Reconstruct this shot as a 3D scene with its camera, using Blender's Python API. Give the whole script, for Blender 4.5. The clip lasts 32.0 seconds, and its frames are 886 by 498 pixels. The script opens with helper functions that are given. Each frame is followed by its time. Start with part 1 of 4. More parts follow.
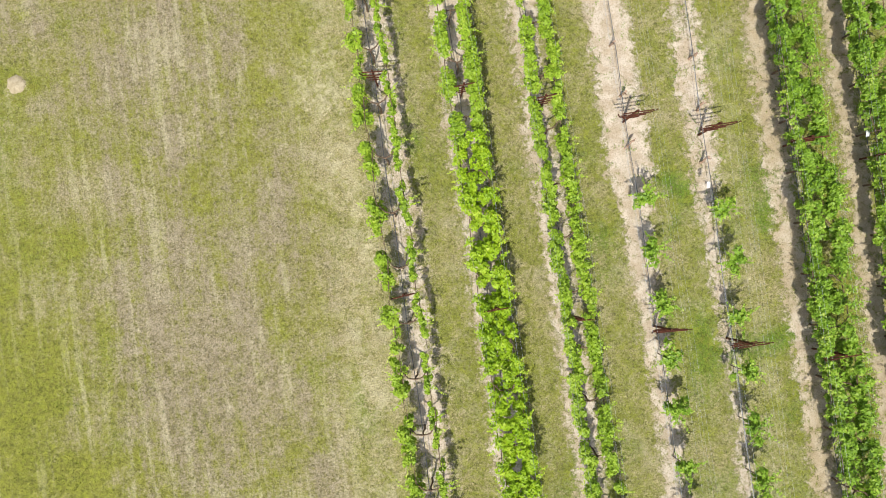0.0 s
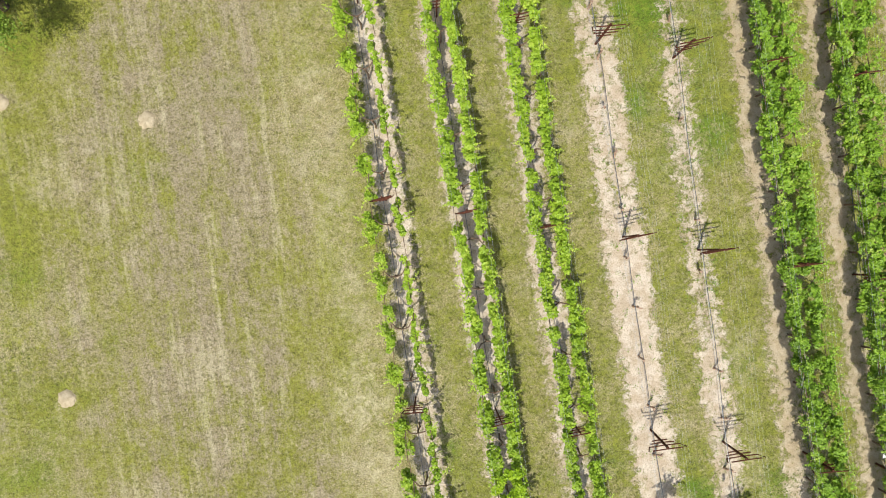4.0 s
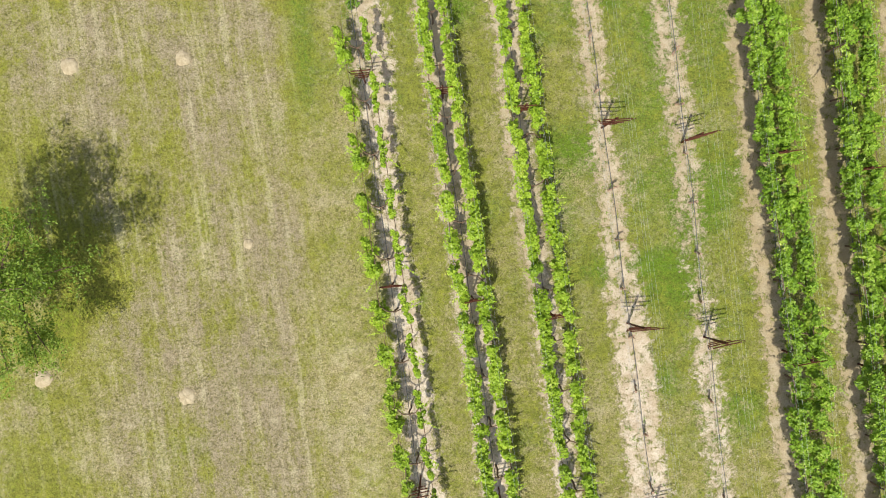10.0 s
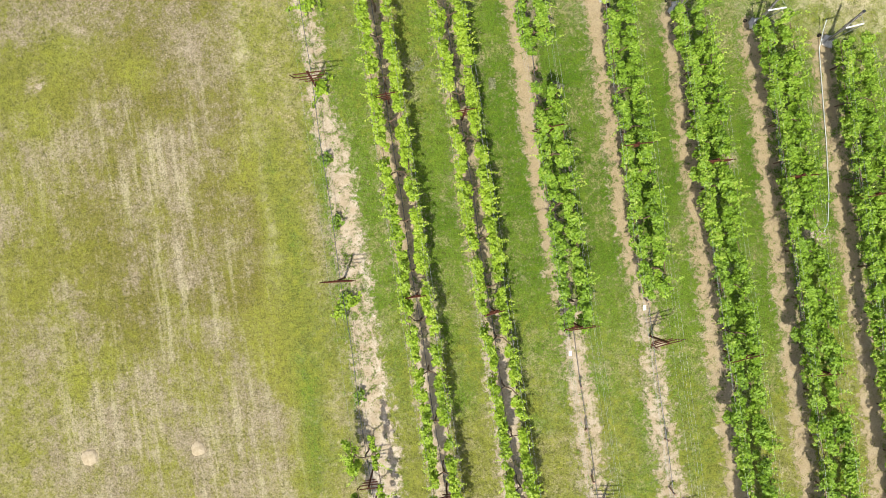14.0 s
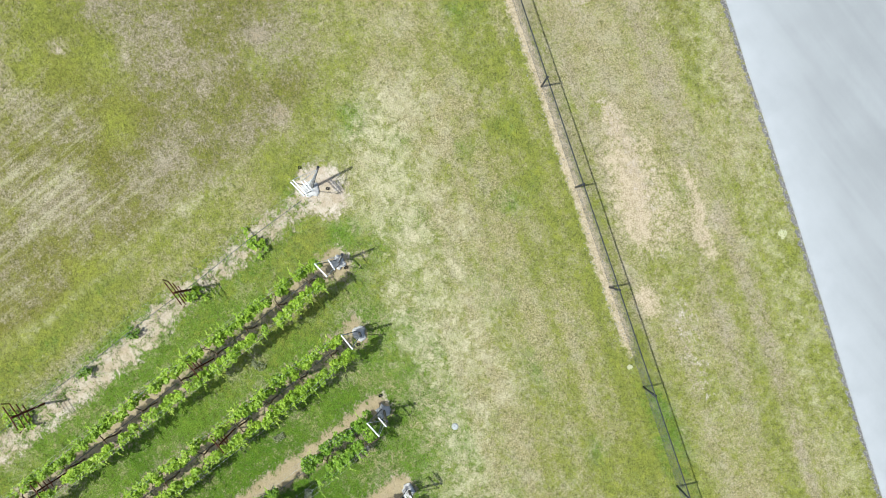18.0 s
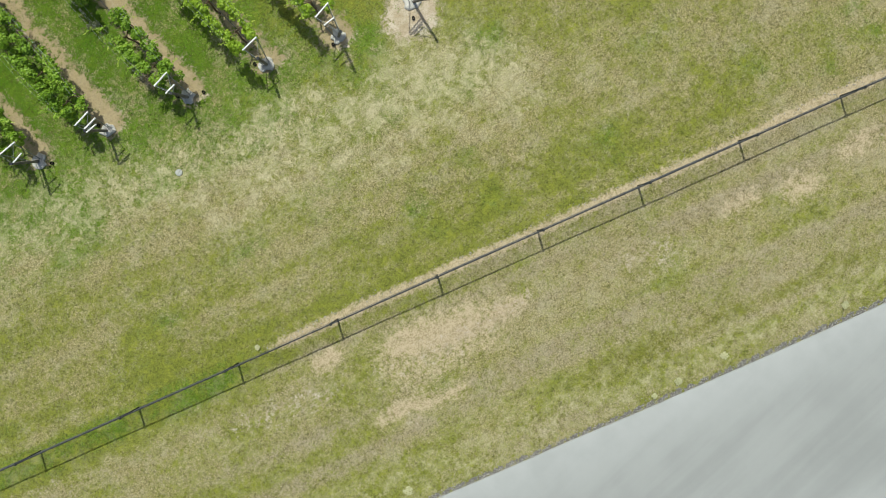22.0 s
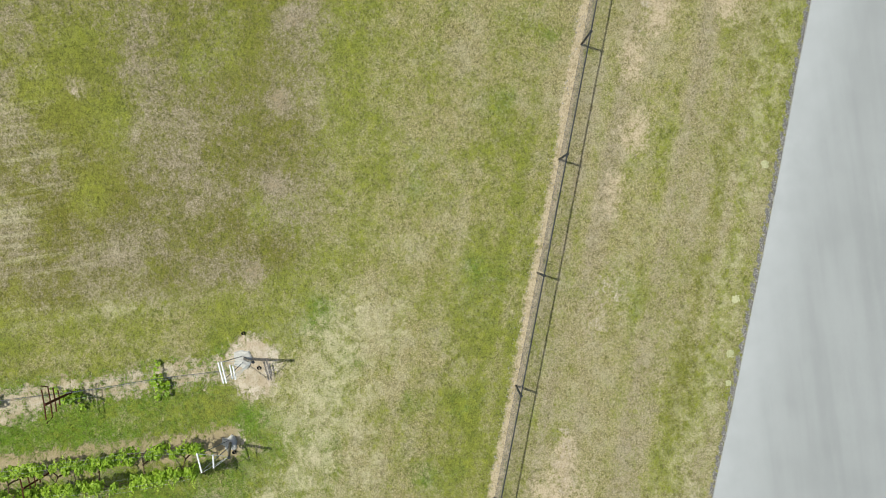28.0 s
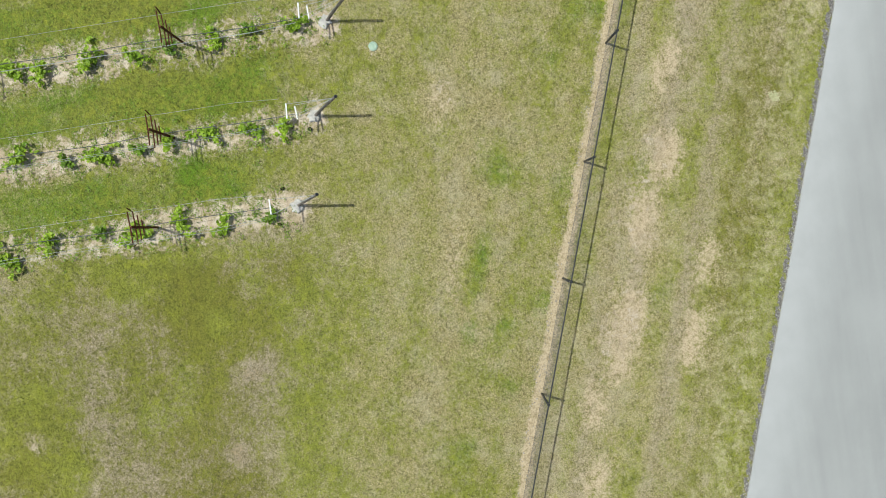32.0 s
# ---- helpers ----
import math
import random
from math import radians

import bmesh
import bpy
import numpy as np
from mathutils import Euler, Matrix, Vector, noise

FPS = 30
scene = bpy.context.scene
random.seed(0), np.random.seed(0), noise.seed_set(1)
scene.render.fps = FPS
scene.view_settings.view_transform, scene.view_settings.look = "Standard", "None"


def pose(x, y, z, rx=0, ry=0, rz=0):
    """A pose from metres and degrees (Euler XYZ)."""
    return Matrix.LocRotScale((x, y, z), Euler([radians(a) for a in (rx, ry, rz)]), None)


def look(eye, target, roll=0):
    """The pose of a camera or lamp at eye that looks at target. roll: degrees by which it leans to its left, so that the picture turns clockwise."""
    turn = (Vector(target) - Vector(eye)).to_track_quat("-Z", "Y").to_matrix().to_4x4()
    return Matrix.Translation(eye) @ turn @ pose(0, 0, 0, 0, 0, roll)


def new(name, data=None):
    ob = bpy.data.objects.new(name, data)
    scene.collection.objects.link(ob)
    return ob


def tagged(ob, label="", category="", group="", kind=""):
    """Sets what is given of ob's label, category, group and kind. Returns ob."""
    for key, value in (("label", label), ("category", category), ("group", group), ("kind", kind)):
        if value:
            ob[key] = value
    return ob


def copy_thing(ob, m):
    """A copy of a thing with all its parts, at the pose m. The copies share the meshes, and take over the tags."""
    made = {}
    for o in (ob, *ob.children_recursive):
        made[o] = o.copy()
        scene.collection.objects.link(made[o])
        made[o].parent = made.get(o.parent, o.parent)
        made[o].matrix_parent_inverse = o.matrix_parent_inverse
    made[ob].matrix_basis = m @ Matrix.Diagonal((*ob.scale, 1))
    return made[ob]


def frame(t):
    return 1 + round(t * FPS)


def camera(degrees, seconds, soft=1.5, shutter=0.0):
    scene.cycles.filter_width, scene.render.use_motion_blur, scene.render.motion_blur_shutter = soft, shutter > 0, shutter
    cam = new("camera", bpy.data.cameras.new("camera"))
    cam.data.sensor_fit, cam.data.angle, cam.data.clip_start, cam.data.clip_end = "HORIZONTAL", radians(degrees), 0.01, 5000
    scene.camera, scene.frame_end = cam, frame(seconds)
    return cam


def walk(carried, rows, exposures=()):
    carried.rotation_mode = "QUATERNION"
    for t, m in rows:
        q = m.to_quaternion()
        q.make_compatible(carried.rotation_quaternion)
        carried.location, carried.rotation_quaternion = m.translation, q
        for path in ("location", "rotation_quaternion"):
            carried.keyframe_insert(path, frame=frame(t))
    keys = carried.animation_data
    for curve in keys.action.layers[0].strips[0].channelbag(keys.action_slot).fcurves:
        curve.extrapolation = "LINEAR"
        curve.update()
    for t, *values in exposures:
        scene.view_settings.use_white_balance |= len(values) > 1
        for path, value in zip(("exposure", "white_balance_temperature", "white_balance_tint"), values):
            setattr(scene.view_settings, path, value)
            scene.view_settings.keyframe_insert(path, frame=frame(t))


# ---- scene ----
cam = camera(72.5, 32.0, soft=1.0)
# seconds, place in metres, turn in degrees
PATH = [
    (0, -2.801, 0.314, 18.768, 1.920, -0.170, -8.640),
    (0.5, -2.726, 0.710, 18.917, 0.785, -0.103, -8.558),
    (1, -2.620, 1.862, 19.055, -0.048, -0.097, -8.565),
    (1.5, -2.464, 3.596, 19.186, -0.341, -0.109, -8.762),
    (2, -2.361, 4.981, 19.319, -0.213, 0.011, -8.807),
    (2.5, -2.273, 6.661, 19.399, -0.233, 0.011, -8.901),
    (3, -2.363, 8.302, 19.493, -0.388, -0.246, -8.940),
    (3.5, -2.471, 9.702, 19.576, -0.358, -0.447, -8.963),
    (4, -2.448, 11.005, 19.709, -0.107, -0.534, -8.970),
    (4.5, -2.410, 12.211, 19.789, -0.238, -0.413, -9.065),
    (5, -2.377, 13.450, 19.807, -0.483, -0.367, -8.962),
    (5.5, -2.356, 14.634, 19.847, -1.022, -0.265, -8.738),
    (6, -2.349, 15.578, 19.886, -1.561, -0.164, -8.513),
    (6.5, -2.357, 16.098, 19.904, -1.807, -0.118, -8.410),
    (7, -2.375, 16.345, 19.895, -1.755, -0.023, -8.309),
    (7.5, -2.337, 16.380, 19.868, -1.387, 0.042, -8.361),
    (8, -2.229, 17.222, 19.885, -0.897, -0.091, -8.402),
    (8.5, -2.121, 18.320, 19.915, -0.955, -0.210, -8.478),
    (9, -2.075, 19.298, 19.963, -1.121, -0.255, -8.526),
    (9.5, -2.067, 19.990, 19.967, -1.093, -0.243, -8.592),
    (10, -2.008, 20.516, 19.989, -1.040, -0.207, -8.611),
    (10.5, -2.030, 20.906, 20.045, -0.905, -0.271, -8.680),
    (11, -2.067, 21.285, 20.103, -1.225, -0.384, -8.675),
    (11.5, -1.960, 22.054, 20.174, -1.045, -0.393, -8.701),
    (12, -1.769, 23.553, 20.269, -0.764, -0.436, -8.731),
    (12.5, -1.586, 25.148, 20.414, -0.648, -0.647, -8.820),
    (13, -1.282, 27.177, 20.619, -0.350, -0.807, -8.904),
    (13.5, -0.869, 29.990, 20.800, -0.476, -0.866, -9.015),
    (14, -0.287, 32.826, 20.959, 0.800, -0.414, -9.095),
    (14.5, 0.209, 35.839, 21.144, 0.807, -0.149, -9.499),
    (15, 0.553, 38.419, 21.284, 0.596, -0.086, -9.823),
    (15.5, 0.671, 40.706, 21.391, 0.403, -0.125, -9.830),
    (16, 0.676, 42.720, 21.410, 0.256, -0.169, -9.850),
    (16.5, 0.549, 44.271, 21.450, -0.067, -0.264, -9.850),
    (17, 0.425, 45.487, 21.491, -0.390, -0.359, -9.850),
    (17.3, 0.408, 46.109, 21.506, -0.510, -0.395, -7.825),
    (17.5, 0.440, 46.497, 21.510, -0.537, -0.402, 4.700),
    (18, 0.570, 47.447, 21.382, -0.913, 0.070, 51.866),
    (18.5, 0.793, 48.230, 21.229, -0.806, 0.380, 98.679),
    (19, 0.703, 48.952, 21.173, -1.173, 0.498, 115.604),
    (19.5, 0.786, 49.671, 21.112, -1.338, 0.526, 124.187),
    (20, 0.911, 50.290, 21.065, -1.283, 0.421, 132.554),
    (20.5, 1.047, 50.798, 20.979, -0.995, 0.327, 137.350),
    (21, 1.212, 51.256, 20.874, -0.474, 0.220, 137.163),
    (21.5, 1.186, 51.454, 20.795, -0.556, 0.231, 137.062),
    (22, 0.949, 51.551, 20.651, -0.932, 0.267, 136.878),
    (22.5, 0.074, 51.320, 20.490, -1.129, 0.127, 136.638),
    (23, -1.405, 50.868, 20.380, -1.094, -0.008, 136.530),
    (23.5, -2.415, 50.616, 20.322, -1.442, -0.131, 136.383),
    (24, -2.559, 50.849, 20.277, -1.431, -0.388, 136.184),
    (24.5, -2.630, 50.929, 20.232, -1.508, -0.561, 136.192),
    (25, -3.321, 50.758, 20.099, -1.366, -0.572, 136.070),
    (25.5, -4.759, 50.348, 19.977, -1.385, -0.322, 135.959),
    (26, -5.615, 50.184, 19.927, -1.327, -0.369, 127.478),
    (26.5, -5.708, 50.398, 19.815, -1.202, -0.472, 108.820),
    (27, -5.641, 50.818, 19.703, -1.076, -0.575, 90.161),
    (27.5, -6.014, 51.273, 19.652, -1.019, -0.622, 81.680),
    (28, -6.809, 51.689, 19.535, -1.421, -0.517, 81.479),
    (28.5, -8.585, 52.352, 19.410, -1.514, -0.425, 81.223),
    (29, -11.012, 53.171, 19.330, -1.462, -0.439, 81.072),
    (29.5, -13.480, 53.803, 19.303, -1.268, -0.425, 80.898),
    (30, -15.373, 54.277, 19.232, -1.341, -0.230, 80.846),
    (30.5, -16.697, 54.570, 19.193, -1.318, -0.059, 80.748),
    (31, -17.456, 54.763, 19.133, -1.504, -0.053, 80.789),
    (31.5, -17.782, 54.854, 19.109, -1.897, -0.051, 80.751),
    (32, -17.891, 54.867, 19.090, -1.984, -0.107, 80.777),
]
walk(cam, [(t, pose(x, y, z, rx, ry, rz)) for t, x, y, z, rx, ry, rz in PATH],
     exposures=[(0, 0.16, 6600, 10), (8, 0.17, 6640, 10), (11, 0.17, 6980, 7), (13, 0.18, 7180, 5), (14.5, 0.39, 6400, 14), (17.5, 0.32, 5900, 8), (19.5, -0.12, 6440, 0), (23, -0.2, 6620, 0), (28, -0.13, 6500, 3), (32, -0.1, 6450, 3)])

# ---- light ----
SUN_EL, SHADOW_AZ = 60.0, 27.0   # shadows fall 27 degrees from +y towards +x
to_x, to_y = math.sin(radians(SHADOW_AZ)), math.cos(radians(SHADOW_AZ))
world = bpy.data.worlds.new("sky")
scene.world = world
world.use_nodes = True
sky = world.node_tree.nodes.new("ShaderNodeTexSky")
sky.sky_type = "NISHITA"
sky.sun_disc = False
sky.sun_elevation = radians(SUN_EL)
sky.sun_rotation = radians(180 + SHADOW_AZ)
sky.air_density, sky.dust_density, sky.ozone_density = 0.9, 3.0, 0.7
back = world.node_tree.nodes["Background"]
back.inputs["Strength"].default_value = 0.11
world.node_tree.links.new(sky.outputs[0], back.inputs["Color"])
lamp = bpy.data.lights.new("sun", "SUN")
lamp.energy, lamp.angle, lamp.color = 3.7, radians(0.9), (1.0, 0.968, 0.915)
sun = new("sun", lamp)
sun.matrix_world = look((0, 0, 60), (to_x * 10, to_y * 10, 60 - 10 * math.tan(radians(SUN_EL))))

# ---- materials ----
def srgb(r, g, b):
    return tuple((c / 255 / 12.92) if c / 255 <= 0.04045 else ((c / 255 + 0.055) / 1.055) ** 2.4 for c in (r, g, b)) + (1.0,)


class Nodes:
    """Short hand for a material's node tree."""

    def __init__(self, name):
        self.mat = bpy.data.materials.new(name)
        self.mat.use_nodes = True
        self.tree = self.mat.node_tree
        self.bsdf = self.tree.nodes["Principled BSDF"]
        self.out = self.tree.nodes["Material Output"]

    def link(self, a, b):
        self.tree.links.new(a, b)

    def put(self, socket, value):
        if hasattr(value, "is_output"):
            self.link(value, socket)
        else:
            socket.default_value = value

    def add(self, kind, **props):
        n = self.tree.nodes.new(kind)
        for k, v in props.items():
            setattr(n, k, v)
        return n

    def position(self):
        return self.add("ShaderNodeNewGeometry").outputs["Position"]

    def local(self):
        return self.add("ShaderNodeTexCoord").outputs["Object"]

    def scaled(self, vec, sx, sy, sz, turn=0.0):
        m = self.add("ShaderNodeMapping")
        m.inputs["Scale"].default_value = (sx, sy, sz)
        m.inputs["Rotation"].default_value = (0, 0, turn)
        self.link(vec, m.inputs["Vector"])
        return m.outputs[0]

    def noise(self, vec, scale, detail=3.0, rough=0.55, warp=0.0):
        n = self.add("ShaderNodeTexNoise")
        n.inputs["Scale"].default_value = scale
        n.inputs["Detail"].default_value = detail
        n.inputs["Roughness"].default_value = rough
        n.inputs["Distortion"].default_value = warp
        self.link(vec, n.inputs["Vector"])
        return n.outputs["Fac"]

    def cells(self, vec, scale, feature="F1"):
        n = self.add("ShaderNodeTexVoronoi", feature=feature)
        n.inputs["Scale"].default_value = scale
        self.link(vec, n.inputs["Vector"])
        return n.outputs

    def ramp(self, fac, a, b, lo=0.0, hi=1.0):
        """lo..hi for fac in a..b, smooth."""
        n = self.add("ShaderNodeMapRange", interpolation_type="SMOOTHSTEP")
        for k, v in (("From Min", a), ("From Max", b), ("To Min", lo), ("To Max", hi)):
            n.inputs[k].default_value = v
        self.put(n.inputs["Value"], fac)
        return n.outputs[0]

    def math(self, op, a, b=0.0, c=0.0):
        n = self.add("ShaderNodeMath", operation=op)
        for s, v in zip(n.inputs, (a, b, c)):
            self.put(s, v)
        return n.outputs[0]

    def mix(self, fac, a, b, blend="MIX"):
        n = self.add("ShaderNodeMix", data_type="RGBA", blend_type=blend)
        for s, v in ((n.inputs[0], fac), (n.inputs[6], a), (n.inputs[7], b)):
            self.put(s, v)
        return n.outputs[2]

    def attr(self, name):
        return self.add("ShaderNodeAttribute", attribute_name=name).outputs["Fac"]

    def bump(self, height, strength, distance):
        n = self.add("ShaderNodeBump")
        n.inputs["Strength"].default_value, n.inputs["Distance"].default_value = strength, distance
        self.put(n.inputs["Height"], height)
        self.link(n.outputs[0], self.bsdf.inputs["Normal"])

    def done(self, color, rough=0.8, metal=0.0, spec=0.3):
        self.put(self.bsdf.inputs["Base Color"], color)
        self.put(self.bsdf.inputs["Roughness"], rough)
        self.bsdf.inputs["Metallic"].default_value = metal
        self.bsdf.inputs["Specular IOR Level"].default_value = spec
        return self.mat


def plain(name, c1, c2, scale, rough=0.7, metal=0.0, grain=0.004, spec=0.3, stretch=(1, 1, 1)):
    """A worn surface of two colours, with grain."""
    n = Nodes(name)
    v = n.scaled(n.local(), *stretch)
    big, fine = n.noise(v, scale, 4), n.noise(v, scale * 9, 3)
    f = n.ramp(n.math("ADD", n.math("MULTIPLY", big, 0.65), n.math("MULTIPLY", fine, 0.35)), 0.35, 0.65)
    n.bump(fine, 0.5, grain)
    return n.done(n.mix(f, c1, c2), n.ramp(fine, 0.3, 0.7, rough - 0.1, min(1, rough + 0.1)), metal, spec)


def make_ground():
    n = Nodes("field_grass_and_soil")
    p = n.position()
    off = lambda f: n.math("SUBTRACT", f, 0.5)
    def add(*terms):
        s = terms[0]
        for t in terms[1:]:
            s = n.math("ADD", s, t)
        return s
    times = lambda a, k: n.math("MULTIPLY", a, k)
    patch = n.noise(p, 0.4, 5, 0.65)
    clump = n.noise(p, 1.9, 6, 0.7, 0.5)
    ragged = n.noise(p, 3.3, 6, 0.72, 0.3)
    spot = n.noise(p, 7.0, 4, 0.7)
    tuft = n.noise(p, 17.0, 3, 0.75)
    blade = n.noise(p, 42.0, 2, 0.8)
    dry, lush, soil, gravel = n.attr("dry"), n.attr("lush"), n.attr("soil"), n.attr("gravel")
    brown, mown = n.attr("brown"), n.attr("mown")
    streak = n.noise(n.scaled(p, 4.5, 0.3, 1), 1.0, 5, 0.7, 0.3)
    # how dead the sward is
    f = add(dry, times(off(patch), 2.5), times(off(clump), 2.6), times(off(spot), 2.0), times(off(tuft), 1.6), times(off(blade), 0.5), times(n.math("MULTIPLY", off(streak), mown), 2.0))
    # living grass: olive, yellow-green, lush and deep tufts
    rich = add(lush, times(off(clump), 1.1), times(off(spot), 1.2))
    green = n.mix(n.ramp(rich, 0.2, 0.75), GRASS_OLIVE, GRASS_LUSH)
    green = n.mix(n.ramp(rich, 0.8, 1.4), green, GRASS_RICH)
    sour = n.math("MULTIPLY", n.ramp(ragged, 0.46, 0.66, 0.0, 0.7), n.ramp(lush, 0.3, 0.9, 1.0, 0.25))
    green = n.mix(sour, green, GRASS_YELLOW)
    dark = add(n.noise(p, 2.4, 6, 0.72, 0.4), times(off(tuft), 1.6), times(off(blade), 1.0))
    green = n.mix(n.ramp(dark, 0.44, 0.8, 0.0, 0.6), green, GRASS_DEEP)
    green = n.mix(n.ramp(mown, 0.1, 0.8, 0.0, 0.65), green, n.mix(n.ramp(spot, 0.4, 0.62), GRASS_FIELD, GRASS_YELLOW))
    # dead grass: straw, grey, brown
    straw = n.mix(n.ramp(add(tuft, times(blade, 0.9)), 0.75, 1.15), STRAW_DARK, STRAW)
    straw = n.mix(n.ramp(n.noise(p, 1.0, 6, 0.7, 0.3), 0.44, 0.66, 0.0, 0.7), straw, STRAW_GREY)
    straw = n.mix(n.ramp(add(brown, times(off(ragged), 1.2)), 0.1, 1.0, 0.0, 0.9), straw, n.mix(n.ramp(add(tuft, times(off(ragged), 0.7)), 0.36, 0.66), STRAW_BROWN, STRAW_MAUVE))
    straw = n.mix(n.ramp(mown, 0.1, 0.8, 0.0, 0.12), straw, GRASS_FIELD)
    green = n.mix(n.math("MULTIPLY", n.ramp(lush, -0.3, -0.7), n.ramp(add(clump, times(off(tuft), 0.5)), 0.3, 0.6, 0.35, 0.85)), green, GRASS_BROWN)
    sward = n.mix(n.ramp(f, -0.25, 1.2), green, straw)
    fleck = n.ramp(add(n.noise(p, 14.0, 4, 0.8), times(off(clump), 0.5)), 0.55, 0.67)
    sward = n.mix(n.math("MULTIPLY", fleck, n.ramp(dry, -0.2, 0.8, 0.04, 0.26)), sward, STRAW_PALE)
    # thin pale lines left by the mower
    line = n.noise(n.scaled(p, 3.4, 0.2, 1, 0.03), 1.0, 5, 0.62, 0.2)
    line = n.math("MULTIPLY", n.ramp(add(line, times(off(patch), 0.5), times(off(tuft), 0.3)), 0.51, 0.68), n.ramp(mown, 0.2, 1.0, 0.0, 0.42))
    sward = n.mix(line, sward, STRAW_PALE)
    gap = n.ramp(add(n.noise(p, 12.0, 4, 0.78), times(off(ragged), 0.35)), 0.36, 0.5, 0.62, 0.0)
    sward = n.mix(gap, sward, THATCH)
    grain = n.ramp(add(blade, times(n.noise(p, 75.0, 1, 0.5), 0.6)), 0.58, 1.02, 0.6, 1.13)
    sward = n.mix(1.0, sward, grain, "MULTIPLY")
    # bleached ragged patches
    bleach = add(n.noise(p, 1.7, 7, 0.72, 0.5), times(off(tuft), 0.25), times(n.math("SUBTRACT", n.attr("pale"), 0.5), 0.16))
    sward = n.mix(n.math("MULTIPLY", n.ramp(bleach, 0.42, 0.7), n.ramp(n.attr("pale"), 0.0, 1.2, 0.0, 0.72)), sward, n.mix(n.ramp(blade, 0.4, 0.6), STRAW_GREY, STRAW_PALE))
    thin = add(n.noise(p, 2.6, 7, 0.72, 0.6), times(off(spot), 0.3))
    sward = n.mix(n.math("MULTIPLY", n.ramp(thin, 0.51, 0.61), n.ramp(n.attr("pale"), 0.3, 0.85, 0.0, 0.58)), sward, n.mix(n.ramp(tuft, 0.35, 0.65), STRAW_GREY, STRAW_PALE))
    # worn, sandy turf
    worn = add(n.attr("worn"), times(off(ragged), 1.3), times(off(spot), 0.9), times(off(tuft), 0.8))
    tan = n.mix(n.ramp(add(tuft, times(off(blade), 0.8), times(off(ragged), 0.5)), 0.36, 0.58), TAN_DARK, TAN)
    sward = n.mix(n.math("MULTIPLY", n.ramp(worn, 0.3, 0.85, 0.0, 0.95), n.ramp(n.attr("worn"), 0.05, 0.3)), sward, tan)
    # bare earth
    earth = n.mix(n.ramp(n.noise(p, 2.3, 5, 0.65), 0.38, 0.64), EARTH, EARTH_PALE)
    earth = n.mix(n.ramp(n.noise(p, 24.0, 3, 0.75), 0.48, 0.7, 0.0, 0.7), earth, EARTH_DARK)
    earth = n.mix(n.ramp(brown, 0.2, 1.0, 0.0, 0.85), earth, n.mix(n.ramp(tuft, 0.4, 0.7, 0.0, 0.7), EARTH_BROWN, EARTH_DARK))
    earth = n.mix(n.ramp(n.noise(p, 60.0, 2, 0.7), 0.55, 0.7, 0.0, 0.5), earth, EARTH_DARK)
    edge = add(soil, times(off(n.noise(p, 2.7, 6, 0.75, 0.4)), 2.3), times(off(spot), 1.0), times(off(tuft), 0.9))
    bare = n.math("MULTIPLY", n.ramp(edge, 0.28, 0.8), n.ramp(soil, 0.04, 0.2))
    col = n.mix(bare, sward, earth)
    # loose stones along the road and the fence
    peb = n.cells(p, 24.0)
    stone = n.mix(n.ramp(peb["Distance"], 0.15, 0.6), n.mix(n.ramp(n.noise(p, 15.0), 0.35, 0.65), STONE, STONE_PALE), STONE_GAP)
    col = n.mix(n.ramp(add(gravel, times(off(spot), 1.2)), 0.42, 0.6), col, stone)
    h = add(times(tuft, 0.7), times(blade, 0.5))
    h = n.math("MULTIPLY", h, n.ramp(bare, 0, 1, 1.0, 0.3))
    n.bump(add(h, times(spot, 0.6)), 0.75, 0.06)
    return n.done(col, 0.95, 0.0, 0.05)


GRASS_FIELD, GRASS_BROWN = srgb(140, 137, 68), srgb(118, 114, 54)
GRASS_OLIVE, GRASS_LUSH, GRASS_DEEP, GRASS_YELLOW, GRASS_RICH = srgb(141, 147, 68), srgb(108, 140, 46), srgb(84, 98, 38), srgb(162, 168, 66), srgb(86, 124, 32)
STRAW, STRAW_DARK, STRAW_GREY, STRAW_PALE = srgb(190, 180, 134), srgb(144, 134, 90), srgb(186, 178, 144), srgb(216, 208, 170)
STRAW_BROWN, STRAW_MAUVE, THATCH = srgb(150, 138, 114), srgb(180, 167, 146), srgb(82, 82, 44)
TAN, TAN_DARK = srgb(203, 187, 157), srgb(168, 151, 121)
EARTH, EARTH_PALE, EARTH_DARK, EARTH_BROWN = srgb(190, 174, 150), srgb(213, 202, 183), srgb(138, 123, 96), srgb(170, 154, 116)
STONE, STONE_PALE, STONE_GAP = srgb(132, 131, 130), srgb(172, 171, 168), srgb(116, 113, 110)


